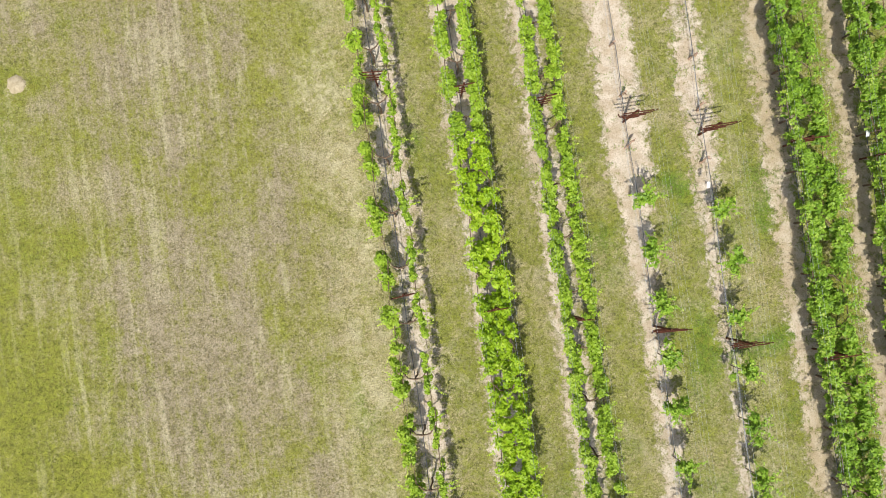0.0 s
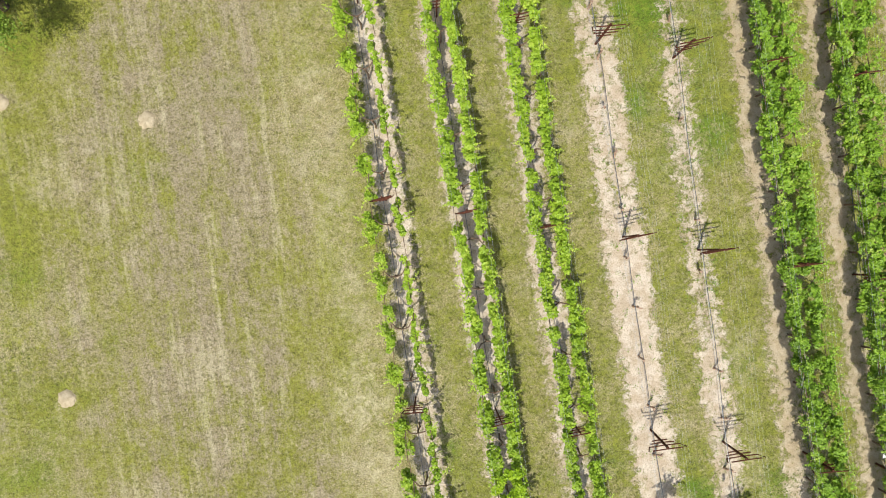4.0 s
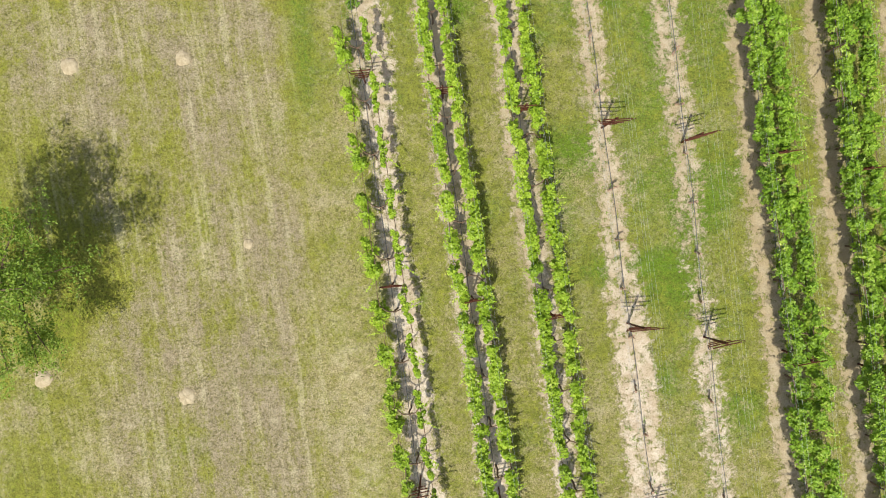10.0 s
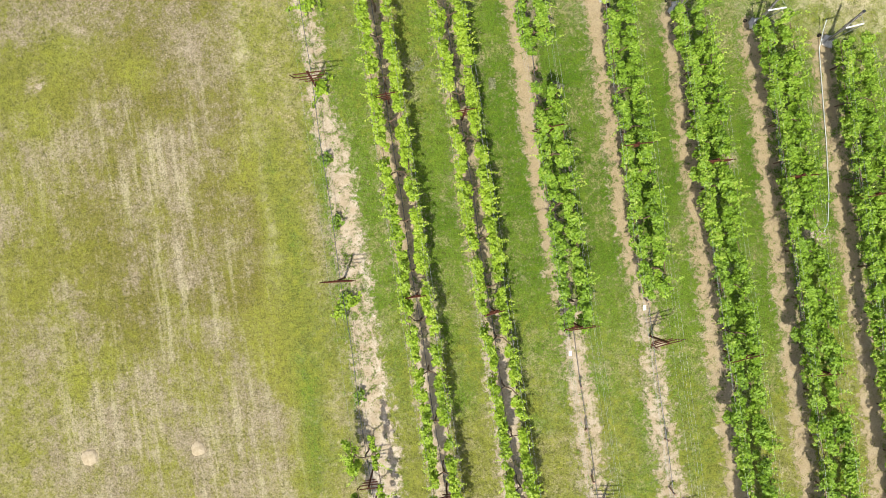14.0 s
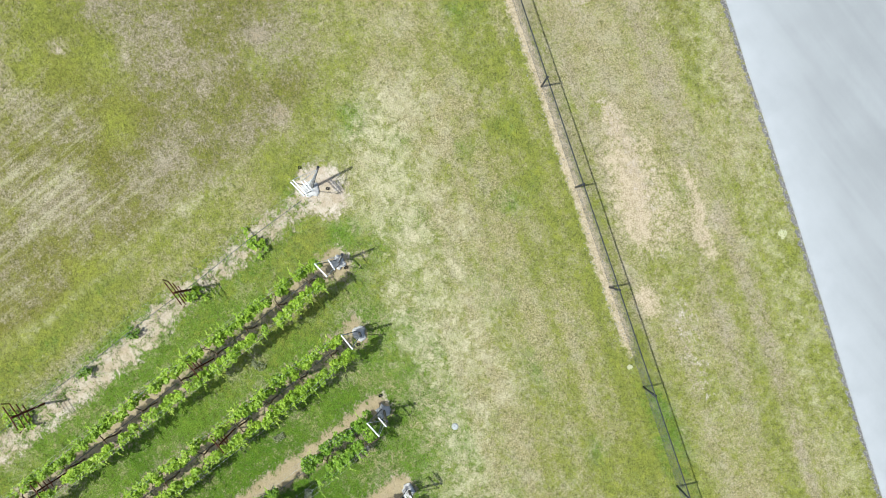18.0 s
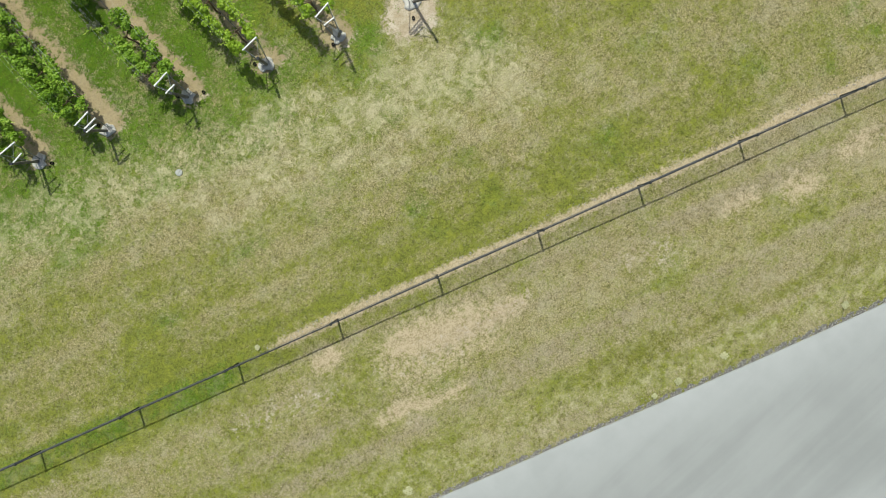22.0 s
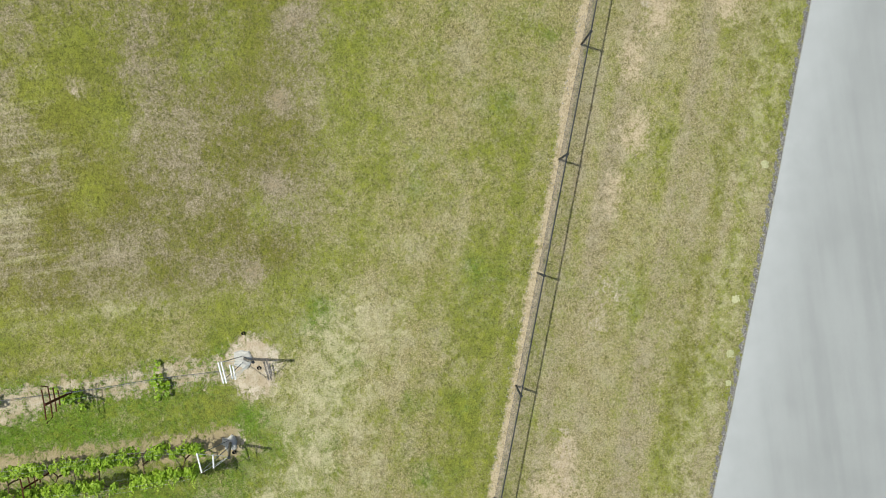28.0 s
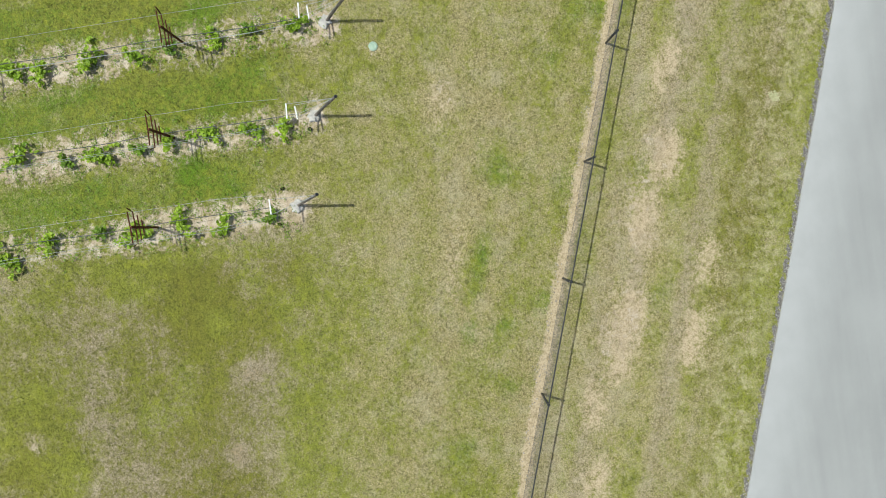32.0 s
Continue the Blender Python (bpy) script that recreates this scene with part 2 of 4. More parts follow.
def make_leaf(name, dark, mid, light, gloss=0.45):
    """Leaf colour varies by leaf, and pales along growing shoots and up clumps."""
    n = Nodes(name)
    geo = n.add("ShaderNodeNewGeometry")
    pick = geo.outputs["Random Per Island"]
    info = n.add("ShaderNodeObjectInfo").outputs["Random"]
    v = n.noise(geo.outputs["Position"], 2.0, 3)
    f = n.math("ADD", n.math("MULTIPLY", pick, 0.42), n.math("ADD", n.math("MULTIPLY", v, 0.6), n.math("MULTIPLY", info, 0.15)))
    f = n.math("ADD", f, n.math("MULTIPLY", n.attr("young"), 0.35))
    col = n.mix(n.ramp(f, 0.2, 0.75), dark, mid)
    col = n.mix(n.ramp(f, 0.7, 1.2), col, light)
    vein = n.noise(geo.outputs["Position"], 60.0, 2)
    n.bump(vein, 0.25, 0.004)
    n.done(col, gloss, 0.0, 0.35)
    soft = n.add("ShaderNodeBsdfTranslucent")
    n.link(n.mix(0.5, col, light), soft.inputs["Color"])
    mix = n.add("ShaderNodeMixShader")
    mix.inputs[0].default_value = 0.25
    n.link(n.bsdf.outputs[0], mix.inputs[1])
    n.link(soft.outputs[0], mix.inputs[2])
    n.link(mix.outputs[0], n.out.inputs["Surface"])
    return n.mat


def make_road():
    n = Nodes("pale_road_paving")
    p = n.position()
    big, fine = n.noise(p, 0.35, 4), n.noise(p, 45.0, 3, 0.7)
    along = n.noise(n.scaled(p, 0.12, 1.6, 1, radians(19.5)), 1.0, 4)
    c = n.mix(n.ramp(n.math("ADD", n.math("MULTIPLY", big, 0.5), n.math("MULTIPLY", along, 0.5)), 0.35, 0.65), srgb(150, 153, 152), srgb(163, 166, 165))
    c = n.mix(n.ramp(fine, 0.35, 0.75, 0.0, 0.35), c, srgb(136, 138, 138))
    c = n.mix(n.math("MULTIPLY", n.attr("dust"), n.ramp(n.noise(p, 1.2, 4), 0.2, 0.8, 0.6, 1.0)), c, srgb(176, 179, 179))
    n.bump(fine, 0.3, 0.004)
    return n.done(c, 0.85, 0.0, 0.25)


M_GROUND = make_ground()
M_ROAD = make_road()
M_VINE = make_leaf("vine_leaf", srgb(58, 96, 28), srgb(136, 174, 50), srgb(198, 212, 100))
M_YOUNG = make_leaf("yellow_vine_leaf", srgb(88, 122, 30), srgb(156, 188, 52), srgb(206, 216, 100))
M_GOLD = make_leaf("golden_vine_leaf", srgb(96, 134, 24), srgb(160, 194, 38), srgb(206, 216, 84))
M_TREE = make_leaf("tree_leaf", srgb(68, 102, 30), srgb(128, 158, 52), srgb(200, 212, 122))
M_WEED = make_leaf("weed_leaf", srgb(84, 118, 36), srgb(124, 156, 50), srgb(172, 190, 84))
M_PALE_WEED = make_leaf("pale_flowering_weed", srgb(160, 164, 118), srgb(200, 200, 158), srgb(226, 224, 196))
M_BARK = plain("bark", srgb(88, 72, 58), srgb(132, 112, 92), 14, 0.9, grain=0.01, stretch=(1, 1, 0.25))
M_RUST = plain("rusted_steel", srgb(70, 40, 30), srgb(108, 66, 48), 18, 0.75, 0.4)
M_WIRE = plain("galvanised_wire", srgb(150, 156, 156), srgb(188, 192, 192), 6, 0.5, 0.2)
M_HOSE = plain("drip_hose", srgb(70, 72, 74), srgb(104, 108, 110), 3, 0.6)
M_POST = plain("weathered_end_post", srgb(92, 88, 84), srgb(134, 128, 120), 12, 0.85, stretch=(1, 1, 0.2))
M_WHITE = plain("white_painted_bar", srgb(222, 224, 224), srgb(240, 240, 238), 10, 0.5, grain=0.002)
M_CONCRETE = plain("concrete", srgb(172, 170, 164), srgb(206, 204, 197), 9, 0.9, grain=0.01)
M_FENCE = plain("dark_coated_fence", srgb(44, 47, 50), srgb(72, 75, 78), 9, 0.45, 0.1)
M_NET = plain("weathered_netting", srgb(92, 94, 96), srgb(124, 125, 126), 9, 0.6, 0.1)
M_SAND = plain("sandy_mound", srgb(166, 152, 122), srgb(194, 181, 152), 7, 0.95, grain=0.02)
M_HOLE = plain("dark_pipe", srgb(26, 24, 24), srgb(44, 40, 38), 9, 0.8)
M_STUB = plain("bleached_vine_wood", srgb(150, 124, 104), srgb(186, 160, 138), 16, 0.9, grain=0.006, stretch=(1, 1, 0.3))
M_GREEN_LID = plain("pale_green_plastic", srgb(150, 178, 156), srgb(176, 196, 178), 9, 0.55, grain=0.002)
M_PIPE = plain("pale_plastic_pipe", srgb(188, 198, 194), srgb(214, 222, 216), 6, 0.4)


# ---- mesh helpers ----
class Geo:
    """Vertices and faces of one part."""

    def __init__(self):
        self.v, self.f = [], []

    def add(self, verts, faces, m=None):
        n = len(self.v)
        self.v += [tuple(m @ Vector(p)) for p in verts] if m is not None else [tuple(p) for p in verts]
        self.f += [tuple(i + n for i in f) for f in faces]
        return self

    def box(self, sx, sy, sz, m=None, bevel=0.0):
        """A box about the origin with its long edges chamfered."""
        x, y, z, b = sx / 2, sy / 2, sz / 2, min(bevel, sx / 3, sy / 3, sz / 3)
        ring = [(x, y - b), (x - b, y), (b - x, y), (-x, y - b), (-x, b - y), (b - x, -y), (x - b, -y), (x, b - y)]
        v = [(px * (1 - k), py * (1 - k), pz) for pz, k in ((-z, b / max(x, y)), (b - z, 0), (z - b, 0), (z, b / max(x, y))) for px, py in ring]
        f = [tuple(range(7, -1, -1)), tuple(range(24, 32))]
        for r in range(3):
            f += [(r * 8 + i, r * 8 + (i + 1) % 8, r * 8 + 8 + (i + 1) % 8, r * 8 + 8 + i) for i in range(8)]
        return self.add(v, f, m)

    def tube(self, pts, radii, seg=6, caps=True):
        pts = [Vector(p) for p in pts]
        n0 = len(self.v)
        for i, p in enumerate(pts):
            d = (pts[min(i + 1, len(pts) - 1)] - pts[max(i - 1, 0)]).normalized()
            a = d.cross(Vector((0.31, 0.2, 0.93)) if abs(d.z) < 0.8 else Vector((1, 0.1, 0))).normalized()
            b = d.cross(a)
            r = radii[i] if hasattr(radii, "__len__") else radii
            for k in range(seg):
                w = 2 * math.pi * k / seg
                self.v.append(tuple(p + a * (r * math.cos(w)) + b * (r * math.sin(w))))
        for i in range(len(pts) - 1):
            for k in range(seg):
                a, b = n0 + i * seg + k, n0 + i * seg + (k + 1) % seg
                self.f.append((a, b, b + seg, a + seg))
        if caps:
            self.f.append(tuple(range(n0 + seg - 1, n0 - 1, -1)))
            e = n0 + (len(pts) - 1) * seg
            self.f.append(tuple(range(e, e + seg)))
        return self

    def lathe(self, prof, seg=20, m=None, wob=0.0, rng=None):
        """A turned body: prof of (radius, height), closed at both ends."""
        v = []
        w = [1 + wob * (rng.random() - 0.5) if rng else 1 for _ in range(seg)]
        for r, z in prof:
            v += [(r * w[k] * math.cos(2 * math.pi * k / seg), r * w[k] * math.sin(2 * math.pi * k / seg), z) for k in range(seg)]
        f = [(i * seg + k, i * seg + (k + 1) % seg, i * seg + seg + (k + 1) % seg, i * seg + seg + k) for i in range(len(prof) - 1) for k in range(seg)]
        f += [tuple(range(seg - 1, -1, -1)), tuple(range(len(v) - seg, len(v)))]
        return self.add(v, f, m)

    def mesh(self, name, mat, smooth=False):
        me = bpy.data.meshes.new(name)
        me.from_pydata(self.v, [], self.f)
        me.materials.append(mat)
        if smooth:
            me.polygons.foreach_set("use_smooth", [True] * len(me.polygons))
        me.update()
        return me


def part(name, geo, mat, parent=None, label="", smooth=False, m=None):
    ob = new(name, geo.mesh(name, mat, smooth) if isinstance(geo, Geo) else geo)
    if parent is not None:
        ob.parent = parent
    if m is not None:
        ob.matrix_basis = m
    return tagged(ob, label) if label else ob


def thing(name, m, label, category, group="", kind=""):
    ob = new(name)
    ob.empty_display_size = 0.2
    ob.matrix_basis = m
    return tagged(ob, label, category, group, kind)


# a lobed leaf about one long, base at the origin, folded along its rib
LEAF = [(0, 0, 0), (0.34, -0.1, 0.05), (0.52, 0.26, 0.1), (0.3, 0.5, 0.05), (0.3, 0.8, 0.02), (0, 1.0, -0.12),
        (-0.3, 0.8, 0.02), (-0.3, 0.5, 0.05), (-0.52, 0.26, 0.1), (-0.34, -0.1, 0.05), (0, 0.42, -0.02)]
LEAF_F = [(10, i, i + 1) for i in range(9)] + [(10, 9, 0)]
LEAFLET = [(0, 0, 0), (0.28, 0.35, 0.06), (0.2, 0.75, 0.04), (0, 1.0, -0.08), (-0.2, 0.75, 0.04), (-0.28, 0.35, 0.06), (0, 0.5, -0.02)]
LEAFLET_F = [(6, i, i + 1) for i in range(5)] + [(6, 5, 0)]


def leaf_at(geo, p, size, rng, shape=LEAF, faces=LEAF_F, tilt=45):
    m = Matrix.Translation(p) @ Euler((radians(rng.gauss(0, tilt * 0.6)), radians(rng.gauss(0, tilt * 0.6)), rng.uniform(0, 6.283))).to_matrix().to_4x4()
    geo.add([(a * size, (b - 0.4) * size, c * size) for a, b, c in shape], faces, m)


# ---- plan ----
# each vine row: x where y is 18, x and y at its end post
ROWS = [(-3.78, -3.48, 45.2), (-1.30, -1.10, 44.0), (1.10, 1.33, 43.03), (3.72, 4.05, 42.0), (6.22, 6.85, 40.93),
        (8.75, 9.28, 40.08), (11.25, 11.97, 39.14), (13.75, 14.35, 38.15), (16.25, 16.9, 37.2)]
ROW_START = -15.0
FAR_ROWS = [(-19.5, -19.31, 50.46), (-22.2, -22.0, 51.46), (-25.0, -24.84, 52.3)]
FAR_START = 30.0


def row_x(row, y):
    return row[0] + (row[1] - row[0]) * (y - 18) / (row[2] - 18)


def far_x(row, y):
    return row[0] + (row[1] - row[0]) * (y - FAR_START) / (row[2] - FAR_START)


def fence_y(x):
    return 52.25 - 0.3475 * (x - 2.0)


def road_y(x):
    return 60.42 - 0.352 * x - 0.0008 * np.clip(x, -40, 40) ** 2


# ---- ground ----
def value_noise(x, y, scale, seed):
    r = np.random.RandomState(seed).rand(256, 256)
    u, v = x / scale, y / scale
    i, j = np.floor(u).astype(int), np.floor(v).astype(int)
    fu, fv = u - i, v - j
    fu, fv = fu * fu * (3 - 2 * fu), fv * fv * (3 - 2 * fv)
    g = lambda a, b: r[a % 256, b % 256]
    return (g(i, j) * (1 - fu) + g(i + 1, j) * fu) * (1 - fv) + (g(i, j + 1) * (1 - fu) + g(i + 1, j + 1) * fu) * fv


def band(d, half, soft):
    return np.clip((half + soft - np.abs(d)) / (2 * soft), 0, 1)


def ease(v, a, b):
    u = np.clip((v - a) / (b - a), 0, 1)
    return u * u * (3 - 2 * u)


def ground_masks(x, y):
    """dry, lush, soil and gravel over the plan."""
    big = value_noise(x + 50, y + 50, 6.0, 1) - 0.5
    mid = value_noise(x + 50, y + 50, 1.7, 2) - 0.5
    odd = value_noise(x + 90, y + 20, 3.2, 4) - 0.5
    dry = 0.5 + 0.6 * big + 0.3 * mid
    lush = 0.15 + 0.5 * big + 0.9 * np.clip(value_noise(x + 33, y + 71, 1.3, 23) - 0.62, 0, 1) * 1.3
    soil, gravel, brown, tan = 0 * x, 0 * x, 0 * x, 0 * x
    row_end = 45.6 - 0.42 * (x + 3.5)
    # alleys between the rows are greener, more so towards their far end
    alley = ease(x, -4.7, -3.5) * (1 - ease(y, row_end - 3.5 + 2 * mid, row_end + 2.2 + 3 * mid + 2 * odd))
    far_end = ease(y, 10, 36) * 0.55 + ease(x, 3, 10) * 0.15
    dry = dry + alley * (0.12 - 0.75 * far_end - 0.2 * big - dry * 0.5)
    lush = lush + alley * (0.12 + 0.5 * ease(y, 22, 34) + 0.42 * ease(y, 28, 34) * ease(x, -0.5, 3) + 0.25 * odd)
    wetter = np.exp(-((x - 6.4) / 2.0) ** 2 - ((y - 17) / 5.5) ** 2)
    dry, lush = dry - 0.3 * wetter, lush + 0.3 * wetter
    # green margin beside the first row
    side = band(x + 5.65 + 0.9 * odd + 0.5 * mid, 0.8, 0.6) * ease(y, 22, 28) * (1 - ease(y, 34, 41))
    dry, lush = dry - 1.0 * side, lush + 0.38 * side
    # the open field, mown in lines
    field = (1 - ease(x, -6.8, -4.8)) * (1 - ease(y, 26, 34))
    worn = np.exp(-((x + 10.5 - 0.02 * y) / 3.4) ** 2)
    lines = value_noise(x / 0.42 + 40, y / 2.6 + 40, 1.0, 14) + 0.5 * value_noise(x / 0.75 + 140, y / 4 + 40, 1.0, 19) - 0.75
    dry += (1 - ease(x, -6.8, -4.8)) * (1 - ease(y, 40, 46)) * 0.5 * lines
    dry += field * (0.1 * worn - 0.12 - 0.3 * ease(-x, 13, 16))
    brown += field * (0.4 + 0.5 * worn + 0.5 * lines)
    brown += (1 - ease(x, -6.8, -4.8)) * ease(y, 26, 32) * (1 - ease(y, 38, 44)) * 0.7 * lines
    mown = (1 - ease(x, -6.6, -5.0)) * (1 - ease(y, 37, 46)) * (0.55 + 0.65 * worn) * (1 - 0.1 * ease(y, 26, 32))
    dark = ease(y, 25, 33) * (1 - ease(x, -7, -4.8)) * (1 - ease(y - fence_y(x), -9.5, -5.5)) * ease(x, -19.5, -17.5)
    dry, lush, brown = dry - (0.22 + 0.5 * big) * dark, lush - 0.8 * dark, brown + 1.0 * dark
    # headland with a straw-coloured middle, and the verge between fence and road
    f = y - fence_y(x)
    head = ease(y, row_end + 0.5, row_end + 2.5) * (f < 0)
    lush = lush + 0.22 * head * ease(x, -8, -3)
    swath = value_noise((x - 0.3475 * f) / 8 + 60, f / 0.4 + 60, 1.0, 15) - 0.5
    dry += head * (0.45 * np.exp(-((f + 4.6 + odd + 0.08 * np.clip(x, -8, 12)) / 2.2) ** 2) - 0.14 + 0.75 * swath - 0.1 * np.exp(-((f + 1.6) / 0.8) ** 2) * ease(x, -14, -6) - 0.12 * (1 - ease(x, -9, -5)))
    d = road_y(x) - y
    verge = (f > 0) & (d > 0)
    dry += verge * (0.1 + 0.25 * np.exp(-((d - 4.9) / 0.9) ** 2) - 0.45 * np.clip(1.7 - d / 1.1, 0, 1) + 1.0 * swath)
    brown += verge * (0.3 + 0.9 * swath)
    worn_edge = verge * np.exp(-((d - 1.9) / 1.5) ** 2) * (1 - ease(x, 0, 6))
    dry, lush = dry - 0.2 * worn_edge, lush - 0.75 * worn_edge
    soil = np.maximum(soil, verge * band(d - 5.1 - 0.8 * mid, 0.45, 0.7) * np.clip(0.1 + 1.2 * (value_noise(x + 9, y, 2.6, 5) - 0.2), 0, 0.52))
    for px, py, half_long, half_wide, level in SCARS:
        along = (x - px) * 0.9446 - (y - py) * 0.3282
        across = (x - px) * 0.3282 + (y - py) * 0.9446
        tan = np.maximum(tan, level * 1.15 * np.exp(-(along / (half_long * 1.1)) ** 4 - ((across + 0.5 * mid) / (half_wide * 1.15)) ** 2))
    trail = 1 - ease(x, 7, 9)
    tan = np.maximum(tan, 0.95 * band(f + 0.05 + 0.16 * mid, 0.23, 0.15) * trail)
    gravel = np.maximum(gravel, 0.32 * band(f + 0.08, 0.2, 0.14) * trail)
    gravel = np.maximum(gravel, 1.1 * band(d - 0.04, 0.085, 0.09))
    wet = band(f - 0.35, 0.5, 0.4) * ease(x, 6, 10)
    dry, lush = dry - 1.0 * wet, lush + 0.45 * wet
    # bleached patches, most of all past the row ends and by the road
    past = y - row_end
    fringe = np.exp(-((past - 1.2) / 2.2) ** 2) * ease(x, -7.5, -4.5)
    dry, lush = dry - 0.18 * fringe, lush + 0.3 * fringe
    pale = 0.15 + 0.62 * np.exp(-((past - 1.9) / 2.3) ** 2) * ease(x, -7, -4) + verge * (0.28 + 0.2 * np.exp(-((d - 1.0) / 0.9) ** 2)) + 0.12 * dark
    pale = pale * (1 - alley * 0.8) + 0.5 * band(x - 6.2, 1.2, 0.8) * (1 - ease(y, 6, 10))
    pale = pale + 0.5 * band(x + 5.9 + 0.2 * mid, 0.12, 0.25) * ease(y, 31, 34) * (1 - ease(y, 42, 45))
    near_row = band(x + 5.5 + 0.8 * odd, 0.9, 0.7) * (1 - ease(y, 16, 24))
    pale, dry = pale + 0.42 * near_row, dry + 0.05 * near_row
    # strips under the vines
    for k, row in enumerate(ROWS):
        dx = x - row_x(row, y)
        on = np.clip((row[2] + 0.6 - y) / 0.5, 0, 1)
        half = (0.54 + 0.1 * ease(y, 23, 27), 0.56, 0.5, 0.7, 0.54, 0.46, 0.44, 0.44, 0.44)[k]
        level = (0.74, 0.84, 0.82, 0.84, 0.7, 0.8, 0.8, 0.8, 0.8)[k]
        level = level + (0.3 * odd if k < 5 else 0)
        if k in (3, 4):
            half = half - 0.26 * (1 - ease(y, 0, 3))
        if k == 3:
            half = half - 0.2 * ease(y, 15, 22)
            level = level - 0.14 * ease(y, 14, 22)
        if k == 0:
            half = half - 0.06 * ease(y, 28, 32) - 0.1 * ease(y, 37, 40)
        if k == 0:
            level = level - 0.08 * ease(y, 26, 30)
        if k in (1, 2):
            level = level - 0.1 * ease(y, 26, 34)
        if k in (3, 4):
            level, half = level + 0.28 * ease(y, 29, 33), half - 0.1 * ease(y, 29, 33)
        if k == 4:
            level = level - 0.14 * ease(y, 5, 8)
        soil = np.maximum(soil, level * on * band(dx + (-0.2 - 0.16 * ease(y, 23, 27) + 0.36 * ease(y, 36, 39), 0.08, 0.1, 0.0, -0.02, 0.22, 0.22, 0.22, 0.22)[k] + (0.3 * ease(y, 29, 34) if k in (3, 4) else 0) + 0.15 * mid, half, 0.28))
        brown += band(dx, 0.8, 0.2) * on * ((0.3 * ease(y, 24, 28) if k == 0 else 0) + (0.65 if k >= 5 else 0.1) + (0.5 if 0 < k < 5 else 0.15) * ease(y, 12, 20) + 0.5 * ease(y, 28, 36) * (k > 0) )
        end = np.hypot(dx * 0.9, y - row[2] + 0.1)
        soil = np.maximum(soil, np.clip(((1.22, 0.9, 0.7, 0.6, 0.5, 0.6, 0.5, 0.5, 0.5)[k] - end) * 1.5, 0, 0.95))
    for row in FAR_ROWS:
        dx = x - far_x(row, y)
        on = np.clip((row[2] + 0.5 - y) / 0.4, 0, 1) * (y > FAR_START)
        soil = np.maximum(soil, (0.64 + 0.35 * mid + 0.25 * odd) * on * band(dx - 0.08, 0.6, 0.36))
        brown = brown + 0.3 * on * band(dx, 0.8, 0.3)
        end = np.hypot(dx * 0.8, y - row[2])
        soil = np.maximum(soil, np.clip((0.75 - end) * 1.4, 0, 0.8))
        far_alley = band(dx + 1.2, 1.0, 0.6) * np.clip((row[2] + 0.5 - y) / 2.5, 0, 1) * (y > FAR_START)
        dry, lush = dry - 0.6 * far_alley, lush + 0.35 * far_alley
    # larger patches of the sward, each with a ragged outline
    warp_x, warp_y = value_noise(x + 11, y + 47, 1.1, 31) - 0.5, value_noise(x + 63, y + 5, 1.1, 32) - 0.5
    def blot(places, lean=1.0):
        m = 0 * x
        for px, py, r in places:
            q = np.hypot((x - px + 1.6 * r * warp_x) * lean, (y - py + 1.6 * r * warp_y) / lean) * (1 + 0.8 * mid + 0.7 * odd)
            m = np.maximum(m, np.exp(-(q / r) ** 2))
        return m
    m = blot(MAUVE, 1.25) * (1 - alley)
    dry, lush, brown, pale = dry + 0.3 * m, lush - 0.15 * m, brown + 0.4 * m, pale - 0.05 * m
    m = blot(BLEACHED)
    dry, pale = dry + 0.15 * m, pale + 0.32 * m
    m = blot(OLIVE)
    dry, lush, brown, pale = dry - 0.5 * m, lush + 0.05 * m, brown - 0.4 * m, pale - 0.2 * m
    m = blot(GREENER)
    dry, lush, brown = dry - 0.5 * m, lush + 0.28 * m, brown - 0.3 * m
    # worn pale patches
    for px, py, r, s in PATCHES:
        q = np.hypot(x - px, y - py) * (1 + 0.8 * mid)
        dry += 0.9 * np.exp(-(q / r) ** 2)
        soil = np.maximum(soil, s * np.exp(-(q / r) ** 2))
    return dry, lush, np.clip(soil, 0, 1), gravel, brown, mown, tan, pale


# patches of the sward: place and reach
MAUVE = [(-10.9, -0.6, 2.0), (-9.3, 8.4, 1.5), (-11.5, 7.7, 1.2), (-8.0, 1.2, 1.2), (-8.6, 13.6, 1.9), (-10.5, 10.0, 1.8), (-14.6, 9.9, 1.0), (-11.9, 18.4, 1.2), (-8.6, 15.0, 1.5), (-8.8, 11.1, 1.3),
         (-10.5, 18.5, 1.2), (-10.1, 25.3, 1.3), (-11.5, 28.5, 1.4), (-13.0, 32.6, 0.8), (-9.5, 34.4, 1.0), (-7.4, 34.7, 0.8), (-10.3, 37.7, 1.6), (-7.9, 42.4, 1.0)]
BLEACHED = [(-5.6, 6.6, 1.0), (-5.5, 3.9, 1.0), (-5.1, 1.7, 1.0), (-4.6, -2.7, 1.0), (-13.4, 18.5, 0.8), (-14.6, 15.4, 1.0), (-5.7, 24.2, 0.6), (-5.4, 16.3, 0.8), (-7.4, 33.8, 0.9), (-10.0, 35.8, 1.0), (-8.3, 25.8, 0.7),
            (-11.8, 42.5, 0.9), (-6.2, 41.6, 0.8), (-9.8, 38.6, 0.8), (-8.6, 36.3, 0.9), (-1.6, 47.4, 1.6), (3.0, 44.8, 1.3), (-11.7, 48.7, 0.8), (0.6, 48.2, 1.8), (4.1, 46.4, 1.7), (-3.6, 49.0, 1.8), (6.6, 45.9, 1.5), (-6.6, 50.6, 1.8), (-16.6, 54.2, 1.5), (-18.4, 55.5, 1.3), (-9.4, 52.6, 1.4)]
